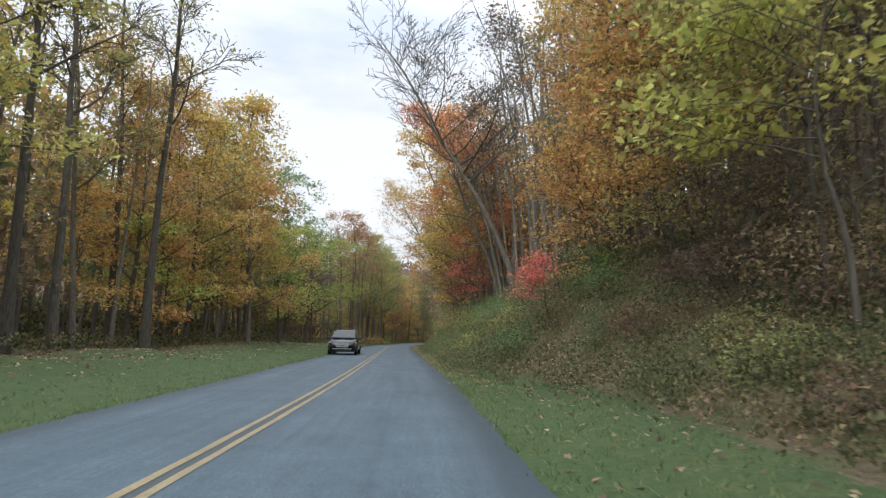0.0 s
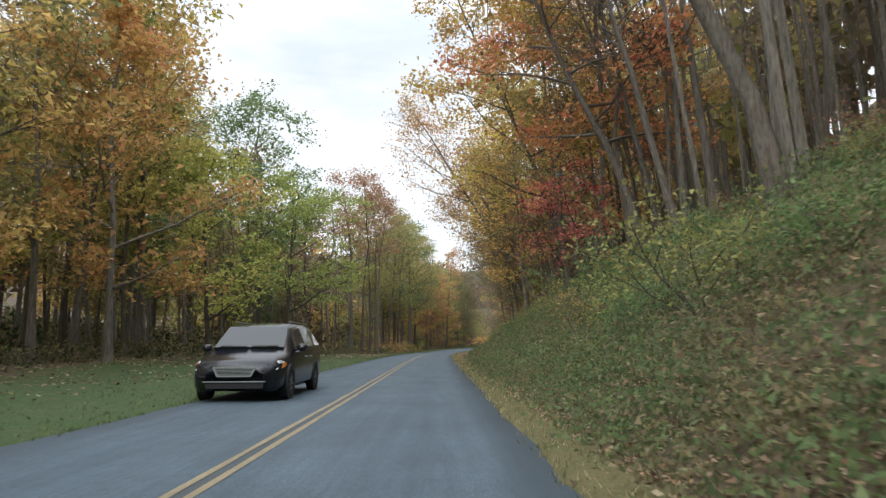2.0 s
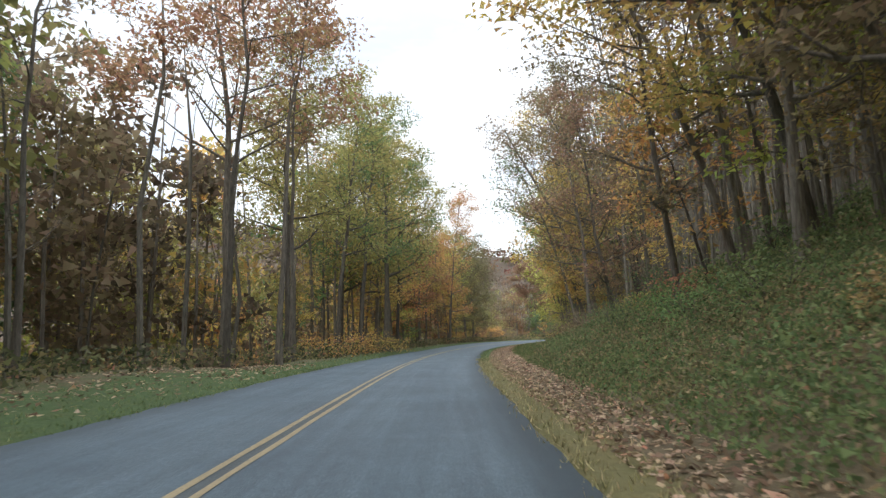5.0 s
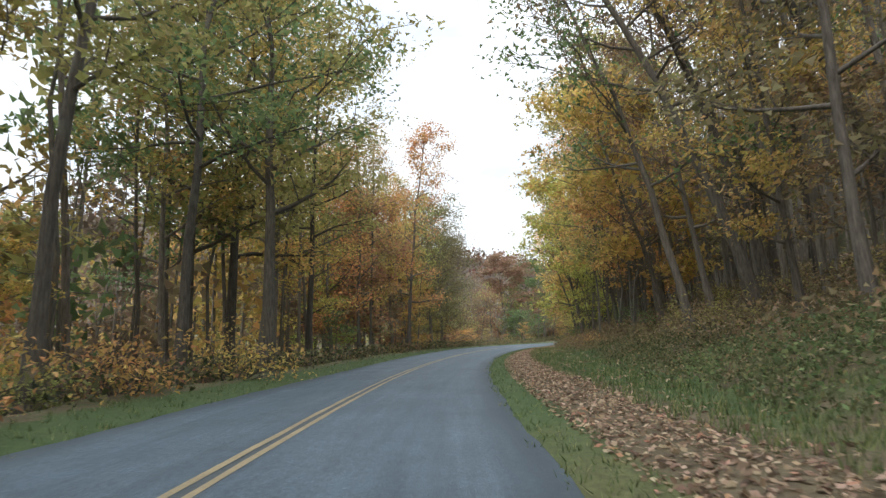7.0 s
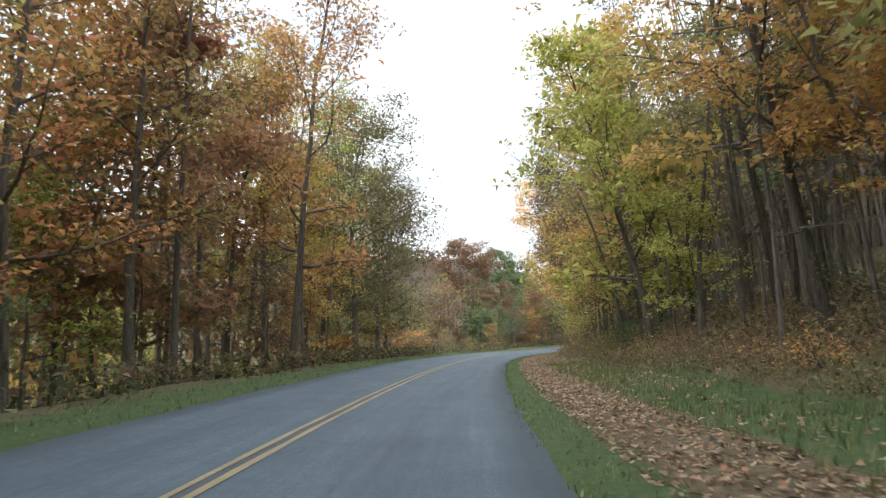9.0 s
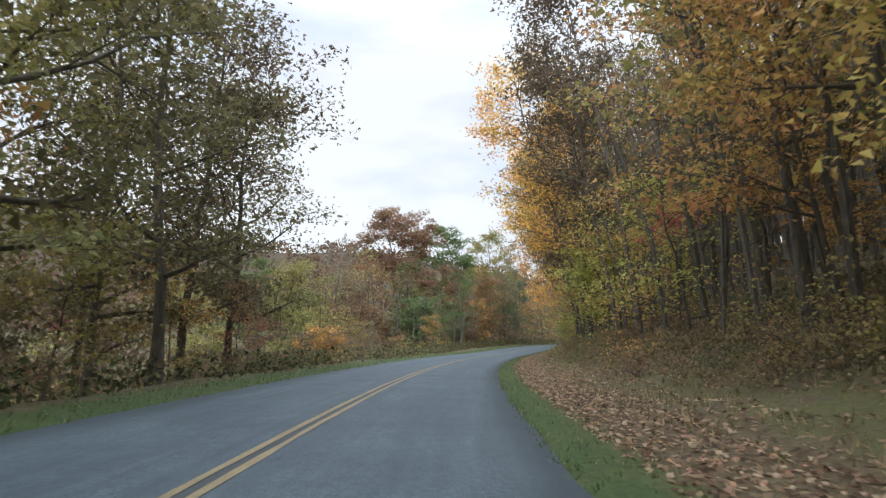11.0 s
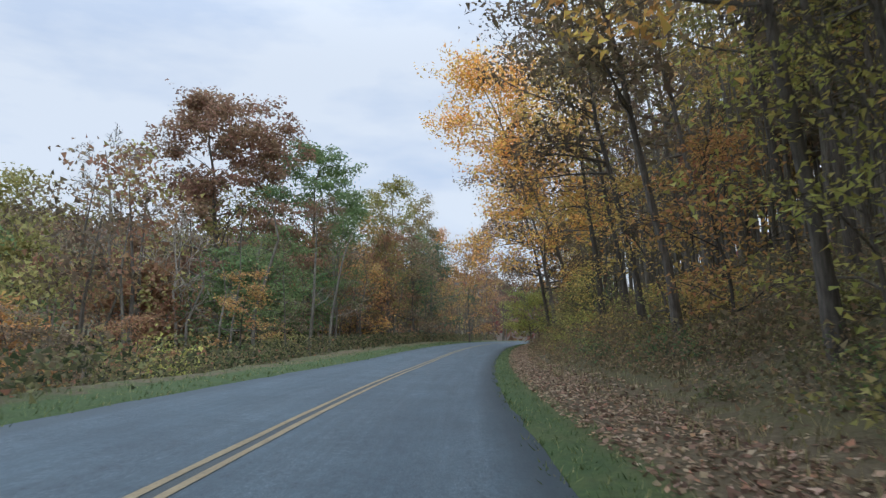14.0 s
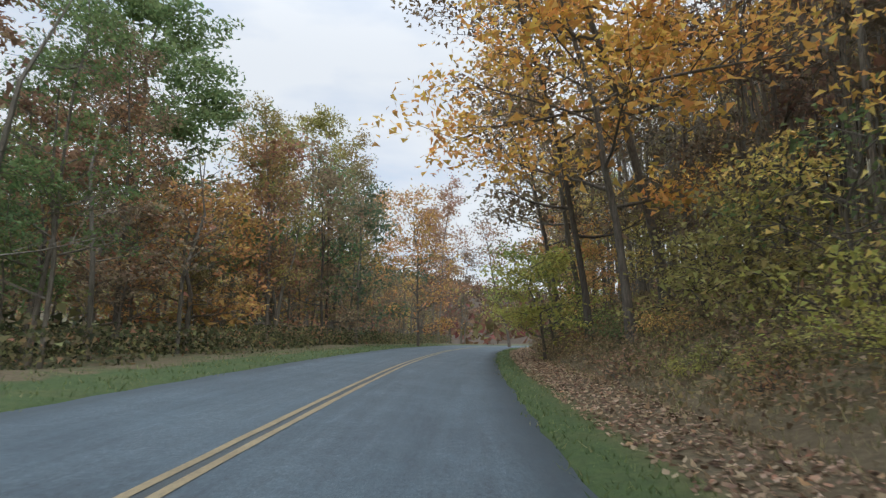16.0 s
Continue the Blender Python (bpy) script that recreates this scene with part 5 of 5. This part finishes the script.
GREENS = ((0.0, (0.1, 0.15, 0.055)), (0.5, (0.14, 0.21, 0.072)), (0.9, (0.18, 0.25, 0.085)), (1.0, (0.26, 0.24, 0.11)))
BROWNS = ((0.0, (0.15, 0.12, 0.06)), (0.4, (0.21, 0.165, 0.085)), (0.8, (0.29, 0.22, 0.12)), (1.0, (0.36, 0.2, 0.1)))
OLIVES = ((0.0, (0.13, 0.13, 0.05)), (0.5, (0.2, 0.19, 0.075)), (1.0, (0.3, 0.27, 0.1)))
BRUSH_GREEN = leaf_material("bank_plant_leaves", GREENS, 0.04, 0.42, BROWNS)
BRUSH_BROWN = leaf_material("dry_brush_leaves", BROWNS, 0.04, 0.45, OLIVES)
BRUSH_OLIVE = leaf_material("olive_brush_leaves", ((0.0, (0.06, 0.08, 0.03)), (0.5, (0.11, 0.13, 0.05)), (0.85, (0.17, 0.17, 0.07)), (1.0, (0.28, 0.2, 0.09))), 0.04, 0.45, BROWNS)
BRUSH_EDGE = leaf_material("wood_edge_leaves", ((0.0, (0.05, 0.065, 0.03)), (0.35, (0.1, 0.125, 0.045)), (0.65, (0.16, 0.13, 0.07)), (0.9, (0.19, 0.2, 0.07)), (1.0, (0.26, 0.11, 0.06))))
FALLEN = leaf_material("fallen_leaves", ((0.0, (0.14, 0.085, 0.05)), (0.35, (0.27, 0.175, 0.105)), (0.7, (0.38, 0.265, 0.165)), (0.9, (0.47, 0.36, 0.245)), (1.0, (0.4, 0.18, 0.09))))
STRAW = leaf_material("dry_grass_blades", ((0.0, (0.17, 0.17, 0.06)), (0.5, (0.27, 0.24, 0.1)), (1.0, (0.4, 0.33, 0.17))))
GRASS = leaf_material("grass_blades", ((0.0, (0.075, 0.125, 0.035)), (0.5, (0.115, 0.175, 0.05)), (0.85, (0.17, 0.21, 0.07)), (1.0, (0.28, 0.25, 0.12))))


def strewn(name, s, u, mat, label, clump=1, size=0.2, tall=0.4, spread=0.35, flat=False, seed=1, whole=False):
    """Leaves or low plants over the land at the places given."""
    r = np.random.RandomState(seed)
    X, Y = plan(s, u)
    P = np.repeat(np.column_stack([X, Y, land(s, u)]), clump, 0)
    n = len(P)
    if flat:
        c = P + [0, 0, 0.02]
        d = unit(np.column_stack([r.normal(0, 1, (n, 2)), r.normal(0, 0.35, n)]))
        w = unit(np.cross(d, np.column_stack([r.normal(0, 0.4, (n, 2)), np.ones(n)])))
    else:
        c = P + np.column_stack([r.normal(0, spread, (n, 2)), r.rand(n) * tall])
        d = unit(r.normal(0, 1, (n, 3)) + [0, 0, 0.2])
        w = unit(np.cross(d, r.normal(0, 1, (n, 3)) + [0, 0, 1.0]))
    k = 4 if whole else 3
    V = (quads if whole else points3)(c, d, w, size * r.uniform(0.5, 1.4, (n, 1)))
    me = mesh_of(name, V, np.arange(n * k).reshape(-1, k).tolist(), mat)
    return tagged(new(name, me), label, "undergrowth" if not flat else "leaves", kind="stuff")


def blades(name, s, u, label, seed, height=0.07, mat=None):
    r = np.random.RandomState(seed)
    X, Y = plan(s, u)
    P = np.repeat(np.column_stack([X, Y, land(s, u) - 0.02]), 4, 0) + np.column_stack([r.normal(0, 0.06, (len(s) * 4, 2)), np.zeros(len(s) * 4)])
    n = len(P)
    side = unit(np.column_stack([r.normal(0, 1, (n, 2)), np.zeros(n)])) * r.uniform(0.006, 0.014, (n, 1))
    tip = P + np.column_stack([r.normal(0, 0.05, (n, 2)), height * r.uniform(0.5, 1.5, n)])
    V = np.stack([P - side, P + side, tip], 1).reshape(-1, 3)
    me = mesh_of(name, V, np.arange(n * 3).reshape(-1, 3).tolist(), mat or GRASS)
    return tagged(new(name, me), label, "grass", kind="stuff")


def strip_places(n, s0, s1, u0, u1, seed, power=1.0):
    r = np.random.RandomState(seed)
    s = r.uniform(s0, s1, n)
    t = r.rand(n) ** power
    return s, u0(s) + (u1(s) - u0(s)) * t


def shoulder_of(s):
    return key(s, -50, 6, 14, 5.6, 26, 4.0, 60, 3.75, 100, 3.8, 140, 4.0, 260, 4.05, 400, 4.1)


strewn("bank_plants", *strip_places(4800, 22, 118, right(0.3), right(4.5), 1), BRUSH_GREEN, "green leafy plants low on the roadside bank", 36, 0.07, 0.36, 0.34)
strewn("bank_plants", *strip_places(2300, 22, 124, right(4), right(11.5), 21), BRUSH_GREEN, "green leafy plants covering the roadside bank", 28, 0.1, 0.5, 0.42)
strewn("dry_brush", *strip_places(1500, 150, 330, right(-0.1), right(3.0), 22), BRUSH_BROWN, "brown and olive brush above the leafy shoulder", 44, 0.085, 0.55, 0.36)
strewn("dry_brush", *strip_places(3600, 112, 330, right(1.5), right(9), 2), BRUSH_BROWN, "brown and olive brush on the roadside bank", 22, 0.125, 0.75, 0.4)
strewn("dry_brush", *strip_places(1500, 24, 116, right(0.0), right(3.0), 33), BRUSH_BROWN, "brown and olive weeds at the foot of the bank", 30, 0.065, 0.3, 0.32)
strewn("dry_brush", *strip_places(1700, -4, 34, right(-0.4), right(8), 3), BRUSH_OLIVE, "dark olive and brown brush on the roadside bank", 48, 0.075, 0.5, 0.38)
strewn("bank_plants", *strip_places(420, 108, 130, right(0.0), right(3.5), 31), BRUSH_GREEN, "green leafy plants below the wooded bank", 24, 0.09, 0.35, 0.3, whole=True)
strewn("wood_edge_brush", *strip_places(3000, -6, 240, left(0.2), left(10), 4, 1.2), BRUSH_EDGE, "low brown and olive brush at the wood's edge", 20, 0.17, 0.8, 0.45)
strewn("wood_edge_brush", *strip_places(2400, -10, 112, left(9), left(34), 15), BRUSH_EDGE, "dark undergrowth deep inside the roadside wood", 16, 0.42, 2.0, 0.9)
strewn("wood_edge_brush", *strip_places(1500, 256, 380, left(8), left(30), 16), BRUSH_EDGE, "dark undergrowth deep in the wood past the bend", 16, 0.42, 2.0, 0.9)
strewn("wood_edge_brush", *strip_places(1500, 240, 350, left(1.2), left(9), 14, 1.2), BRUSH_EDGE, "dark green and brown brush beyond the verge", 24, 0.14, 1.1, 0.45)
strewn("fallen_leaves", *strip_places(66000, 14, 310, lambda s: shoulder_of(s) - 0.15, lambda s: shoulder_of(s) + 1.5, 5, 0.95), FALLEN, "brown and tan fallen leaves along the shoulder", 1, 0.084, flat=True, whole=True)
strewn("fallen_leaves", *strip_places(42000, 14, 330, shoulder_of, right(7), 6), FALLEN, "brown and tan fallen leaves on the bank", 1, 0.105, flat=True)
strewn("fallen_leaves", *strip_places(9000, -4, 110, lambda s: np.minimum(wood_left_of(s) + 6.5, -3.5), left(1), 7, 0.6), FALLEN, "scattered fallen leaves on the grass", 1, 0.12, flat=True)
strewn("fallen_leaves", *strip_places(900, -4, 30, lambda s: 3.3 + 0 * s, right(0.5), 8, 0.6), FALLEN, "scattered fallen leaves on the grass", 1, 0.085, flat=True)
blades("grass", *strip_places(1200, 0, 22, lambda s: 3.12 + 0 * s, lambda s: shoulder_of(s) + 0.2, 9), "green grass along the road edge", 9)
blades("grass", *strip_places(3200, 18, 116, lambda s: 3.12 + 0 * s, lambda s: shoulder_of(s) + 0.3, 19), "straw-coloured dry grass along the road edge", 19, 0.08, STRAW)
blades("grass", *strip_places(4600, 112, 330, lambda s: 3.12 + 0 * s, lambda s: shoulder_of(s) + 0.1, 29), "green grass along the road edge", 29)
blades("grass", *strip_places(7500, 0, 110, lambda s: 0.06 - half_left(s), wood_left_of, 10, 1.6), "green grass between road and wood", 10)
strewn("fallen_leaves", *strip_places(15000, 160, 310, lambda s: shoulder_of(s) + 1.2, right(2.0), 36), FALLEN, "brown fallen leaves below the brush", 1, 0.1, flat=True, whole=True)
blades("grass", *strip_places(3600, 160, 300, lambda s: shoulder_of(s) + 1.0, right(1.6), 37), "thin olive and straw-coloured grass among fallen leaves", 37, 0.16, STRAW)
strewn("bank_plants", *strip_places(1500, 22, 112, right(-0.3), right(1.0), 39), BRUSH_GREEN, "green leafy plants at the foot of the bank", 34, 0.065, 0.3, 0.34)
strewn("dry_brush", *strip_places(420, -2, 13, right(-0.5), right(4), 40), BRUSH_OLIVE, "dark olive weeds above the mown shoulder", 40, 0.07, 0.4, 0.36)
strewn("fallen_leaves", *strip_places(16000, 118, 200, right(1.5), right(16), 41), FALLEN, "rust-brown fallen leaves over the hillside", 1, 0.16, flat=True)
strewn("dry_brush", *strip_places(900, 92, 150, right(-0.3), right(2.6), 38), BRUSH_OLIVE, "dark olive weeds at the foot of the bank", 30, 0.07, 0.34, 0.34)
blades("grass", *strip_places(7000, 96, 182, lambda s: shoulder_of(s) + 1.3, right(1.0), 12), "longer green grass on the apron below the bank", 12, 0.16)
blades("grass", *strip_places(4000, 110, 330, lambda s: 0.06 - half_left(s), left(0.3), 11), "green grass along the road edge", 11, 0.1)


# ---- the minivan ----
def build_van():
    paint = simple("black_car_paint", (0.012, 0.014, 0.02), 0.18, 0.0, 0.1)
    chrome = simple("chrome", (0.62, 0.64, 0.68), 0.28, 1.0, 0.05)
    rubber = simple("tyre_rubber", (0.02, 0.02, 0.02), 0.85)
    alloy = simple("alloy_rim", (0.45, 0.46, 0.48), 0.35, 0.9)
    trim = simple("black_plastic", (0.02, 0.02, 0.022), 0.6)
    glass, gn, gl, gb = material("tinted_glass", 0.05)
    gb.inputs["Base Color"].default_value = (0.03, 0.04, 0.045, 1)
    gb.inputs["Coat Weight"].default_value = 0.2
    gb.inputs["Specular IOR Level"].default_value = 0.22
    lens, ln, ll, lb = material("headlight_lens", 0.12)
    lb.inputs["Base Color"].default_value = (0.55, 0.57, 0.58, 1)
    lb.inputs["Coat Weight"].default_value = 1.0
    amber = simple("amber_lens", (0.6, 0.2, 0.03), 0.2)
    van = new("minivan")
    # stations: y, sill, belt, top, half width at belt, half width at top
    st = np.array([(0.00, .30, .60, .68, .62, .55), (0.06, .24, .66, .78, .80, .70), (0.2, .22, .74, .88, .92, .80), (0.5, .22, .84, .98, .97, .86), (1.05, .22, .98, 1.09, .99, .90),
                   (1.25, .22, 1.02, 1.22, .995, .86), (1.6, .22, 1.05, 1.46, 1.0, .80), (2.0, .22, 1.07, 1.67, 1.0, .75), (2.6, .22, 1.09, 1.745, 1.0, .74), (3.4, .22, 1.11, 1.75, 1.0, .74),
                   (4.2, .22, 1.14, 1.73, .995, .73), (4.8, .25, 1.15, 1.66, .98, .71), (5.02, .30, 1.12, 1.45, .95, .72), (5.14, .36, .98, 1.08, .90, .78)])
    ys = np.linspace(0, 5.14, 44)

    def at(y):
        return [float(np.interp(y, st[:, 0], st[:, k])) for k in range(1, 6)]

    def half(y):
        sill, belt, top, w, wt = at(y)
        return [(0, sill), (w * 0.88, sill), (w * 0.985, sill + 0.1), (w, (sill + belt) / 2), (w * 0.985, belt), (wt, top - 0.07), (wt * 0.9, top - 0.015), (0, top)]
    V = []
    for y in ys:
        p = half(y)
        V += [(x, y, z) for x, z in p] + [(-x, y, z) for x, z in p[-2:0:-1]]
    k = 14
    F = [(i * k + j, i * k + (j + 1) % k, (i + 1) * k + (j + 1) % k, (i + 1) * k + j) for i in range(len(ys) - 1) for j in range(k)]
    F += [tuple(range(k)), tuple(range((len(ys) - 1) * k, len(ys) * k))[::-1]]
    part("body", mesh_of("body", V, F, paint, True), van)

    def slab(name, corners, out, mat, parent, thick=0.02, label=""):
        """A thin solid panel over the corners, thick outwards along out."""
        n = Vector(out).normalized()
        outer, inner = [Vector(c) + n * thick for c in corners], [Vector(c) - n * 0.02 for c in corners]
        m = len(corners)
        faces = [tuple(range(m)), tuple(range(2 * m - 1, m - 1, -1))] + [(i, i + m, (i + 1) % m + m, (i + 1) % m) for i in range(m)]
        return part(name, mesh_of(name, [tuple(v) for v in outer + inner], faces, mat), parent, label)
    # windscreen
    slab("windscreen", [(-.80, 1.12, 1.13), (.80, 1.12, 1.13), (.70, 1.93, 1.615), (-.70, 1.93, 1.615)], (0, -0.6, 0.8), glass, van, 0.035, "large tinted windscreen")
    slab("rear_window", [(-.64, 4.86, 1.58), (.64, 4.86, 1.58), (.7, 5.06, 1.2), (-.7, 5.06, 1.2)], (0, 1, 0.3), glass, van, 0.03)

    def side_point(y, t, side):
        sill, belt, top, w, wt = at(y)
        return (side * (w * 0.985 + (wt - w * 0.985) * t), y, belt + (top - 0.07 - belt) * t)
    for side in (-1, 1):
        for y0, y1, a in ((1.62, 2.68, 0.28), (2.76, 3.86, 0.0), (3.94, 4.74, 0.0)):
            slab("side_window", [side_point(y0, 0.1, side), side_point(y1, 0.1, side), side_point(y1 - (0.12 if y1 > 4.5 else 0), 0.9, side), side_point(y0 + a, 0.9, side)], (side, 0, 0.35), glass, van, 0.012)
        slab("belt_trim", [side_point(1.5, -0.02, side), side_point(4.9, -0.02, side), side_point(4.9, 0.04, side), side_point(1.5, 0.04, side)], (side, 0, 0.1), chrome, van, 0.012, "chrome belt trim")
        slab("headlight", [(side * 0.48, 0.1, 0.62), (side * 0.86, 0.16, 0.66), (side * 0.955, 0.52, 0.82), (side * 0.86, 0.4, 0.86), (side * 0.5, 0.13, 0.75)], (side * 0.4, -0.8, 0.4), lens, van, 0.035, "clear wraparound headlight")
        slab("indicator", [(side * 0.9, 0.3, 0.68), (side * 0.965, 0.5, 0.74), (side * 0.965, 0.54, 0.82), (side * 0.93, 0.4, 0.8)], (side, -0.4, 0.2), amber, van, 0.03, "amber indicator lens")
        mirror = bmesh.new()
        bmesh.ops.create_icosphere(mirror, subdivisions=2, radius=0.13, matrix=Matrix.Translation((side * 1.12, 1.55, 1.14)) @ Matrix.Diagonal((1.0, 0.6, 0.72, 1)))
        bmesh.ops.create_cube(mirror, size=1, matrix=Matrix.Translation((side * 1.02, 1.57, 1.09)) @ Matrix.Diagonal((0.14, 0.08, 0.05, 1)))
        part_bm("door_mirror", mirror, paint, van)
        rail = bmesh.new()
        bmesh.ops.create_cube(rail, size=1, matrix=Matrix.Translation((side * 0.66, 3.3, 1.765)) @ Matrix.Diagonal((0.035, 2.2, 0.035, 1)))
        bmesh.ops.bevel(rail, geom=rail.edges[:], offset=0.012, segments=2, affect="EDGES")
        part_bm("roof_rail", rail, chrome, van)
        for y in (2.55, 3.2):
            slab("door_handle", [(side * 0.997, y, 0.9), (side * 0.997, y + 0.2, 0.9), (side * 0.997, y + 0.2, 0.94), (side * 0.997, y, 0.94)], (side, 0, 0), chrome, van, 0.03)
    # grille: chrome frame and slats
    grille = slab("grille", [(-.44, 0.03, 0.72), (-.34, 0.0, 0.56), (.34, 0.0, 0.56), (.44, 0.03, 0.72)], (0, -1, 0.1), trim, van, 0.02)
    for a, c in (((-.45, .735), (.45, .735)), ((-.45, .735), (-.35, .55)), ((.45, .735), (.35, .55)), ((-.35, .55), (.35, .55))):
        d = Vector((c[0] - a[0], 0, c[1] - a[1])).normalized()
        q = Vector((-d.z, 0, d.x)) * 0.018
        slab("grille_frame", [Vector((a[0], -0.02, a[1])) - q, Vector((c[0], -0.02, c[1])) - q, Vector((c[0], -0.02, c[1])) + q, Vector((a[0], -0.02, a[1])) + q], (0, -1, 0), chrome, grille, 0.02)
    for i in range(5):
        z = 0.585 + i * 0.028
        w = 0.35 + 0.09 * i / 5
        slab("slat", [(-w, -0.02, z), (w, -0.02, z), (w, -0.02, z + 0.012), (-w, -0.02, z + 0.012)], (0, -1, 0), chrome, grille, 0.012)
    slab("bumper_strip", [(-.66, 0.0, 0.42), (.66, 0.0, 0.42), (.66, 0.0, 0.445), (-.66, 0.0, 0.445)], (0, -1, 0), chrome, van, 0.03, "chrome bumper strip")
    slab("air_intake", [(-.6, 0.01, 0.29), (.6, 0.01, 0.29), (.62, 0.01, 0.4), (-.62, 0.01, 0.4)], (0, -1, 0), trim, van, 0.015)
    for side in (-1, 1):
        slab("wiper", [(side * 0.05, 1.1, 1.125), (side * 0.66, 1.1, 1.135), (side * 0.66, 1.13, 1.16), (side * 0.05, 1.13, 1.15)], (0, -0.6, 0.8), trim, van, 0.05)
    for x in (-0.9, 0.9):
        for y in (0.98, 4.06):
            wheel = new("wheel")
            wheel.parent = van
            wheel.location = (x, y, 0.345)
            side = 1 if x > 0 else -1
            tyre = bmesh.new()
            ring, n = [], 28
            prof = [(-0.11, 0.24), (-0.11, 0.32), (-0.08, 0.345), (0.08, 0.345), (0.11, 0.32), (0.11, 0.24)]
            for i in range(n):
                a = 2 * math.pi * i / n
                ring.append([tyre.verts.new((px, r * math.cos(a), r * math.sin(a))) for px, r in prof])
            for i in range(n):
                for j in range(len(prof)):
                    m = (j + 1) % len(prof)
                    tyre.faces.new((ring[i][j], ring[i][m], ring[(i + 1) % n][m], ring[(i + 1) % n][j]))
            part_bm("tyre", tyre, rubber, wheel)
            rim = bmesh.new()
            bmesh.ops.create_cone(rim, cap_ends=True, segments=28, radius1=0.24, radius2=0.22, depth=0.12, matrix=Matrix.Rotation(side * math.pi / 2, 4, "Y") @ Matrix.Translation((0, 0, 0.02)))
            for i in range(8):
                bmesh.ops.create_cube(rim, size=1, matrix=Matrix.Translation((side * 0.09, 0, 0)) @ Matrix.Rotation(i * math.pi / 4, 4, "X") @ Matrix.Translation((0, 0, 0.12)) @ Matrix.Diagonal((0.03, 0.05, 0.2, 1)))
            part_bm("rim", rim, alloy, wheel)
            arch = bmesh.new()
            bmesh.ops.create_cone(arch, cap_ends=True, segments=28, radius1=0.41, radius2=0.40, depth=0.04, matrix=Matrix.Translation((side * 0.085, 0, 0.02)) @ Matrix.Rotation(side * math.pi / 2, 4, "Y"))
            part_bm("wheel_arch", arch, trim, wheel)
    s, u = near(-6.8, 46.3)
    p = spot(s, u)
    h = float(np.degrees(np.interp(s, _s, _h)))
    van.matrix_world = Matrix.Translation(p) @ pose(0, 0, 0, 0, 0, h)
    tagged(van, "black minivan with a chrome grille driving in the oncoming lane", "car")


build_van()
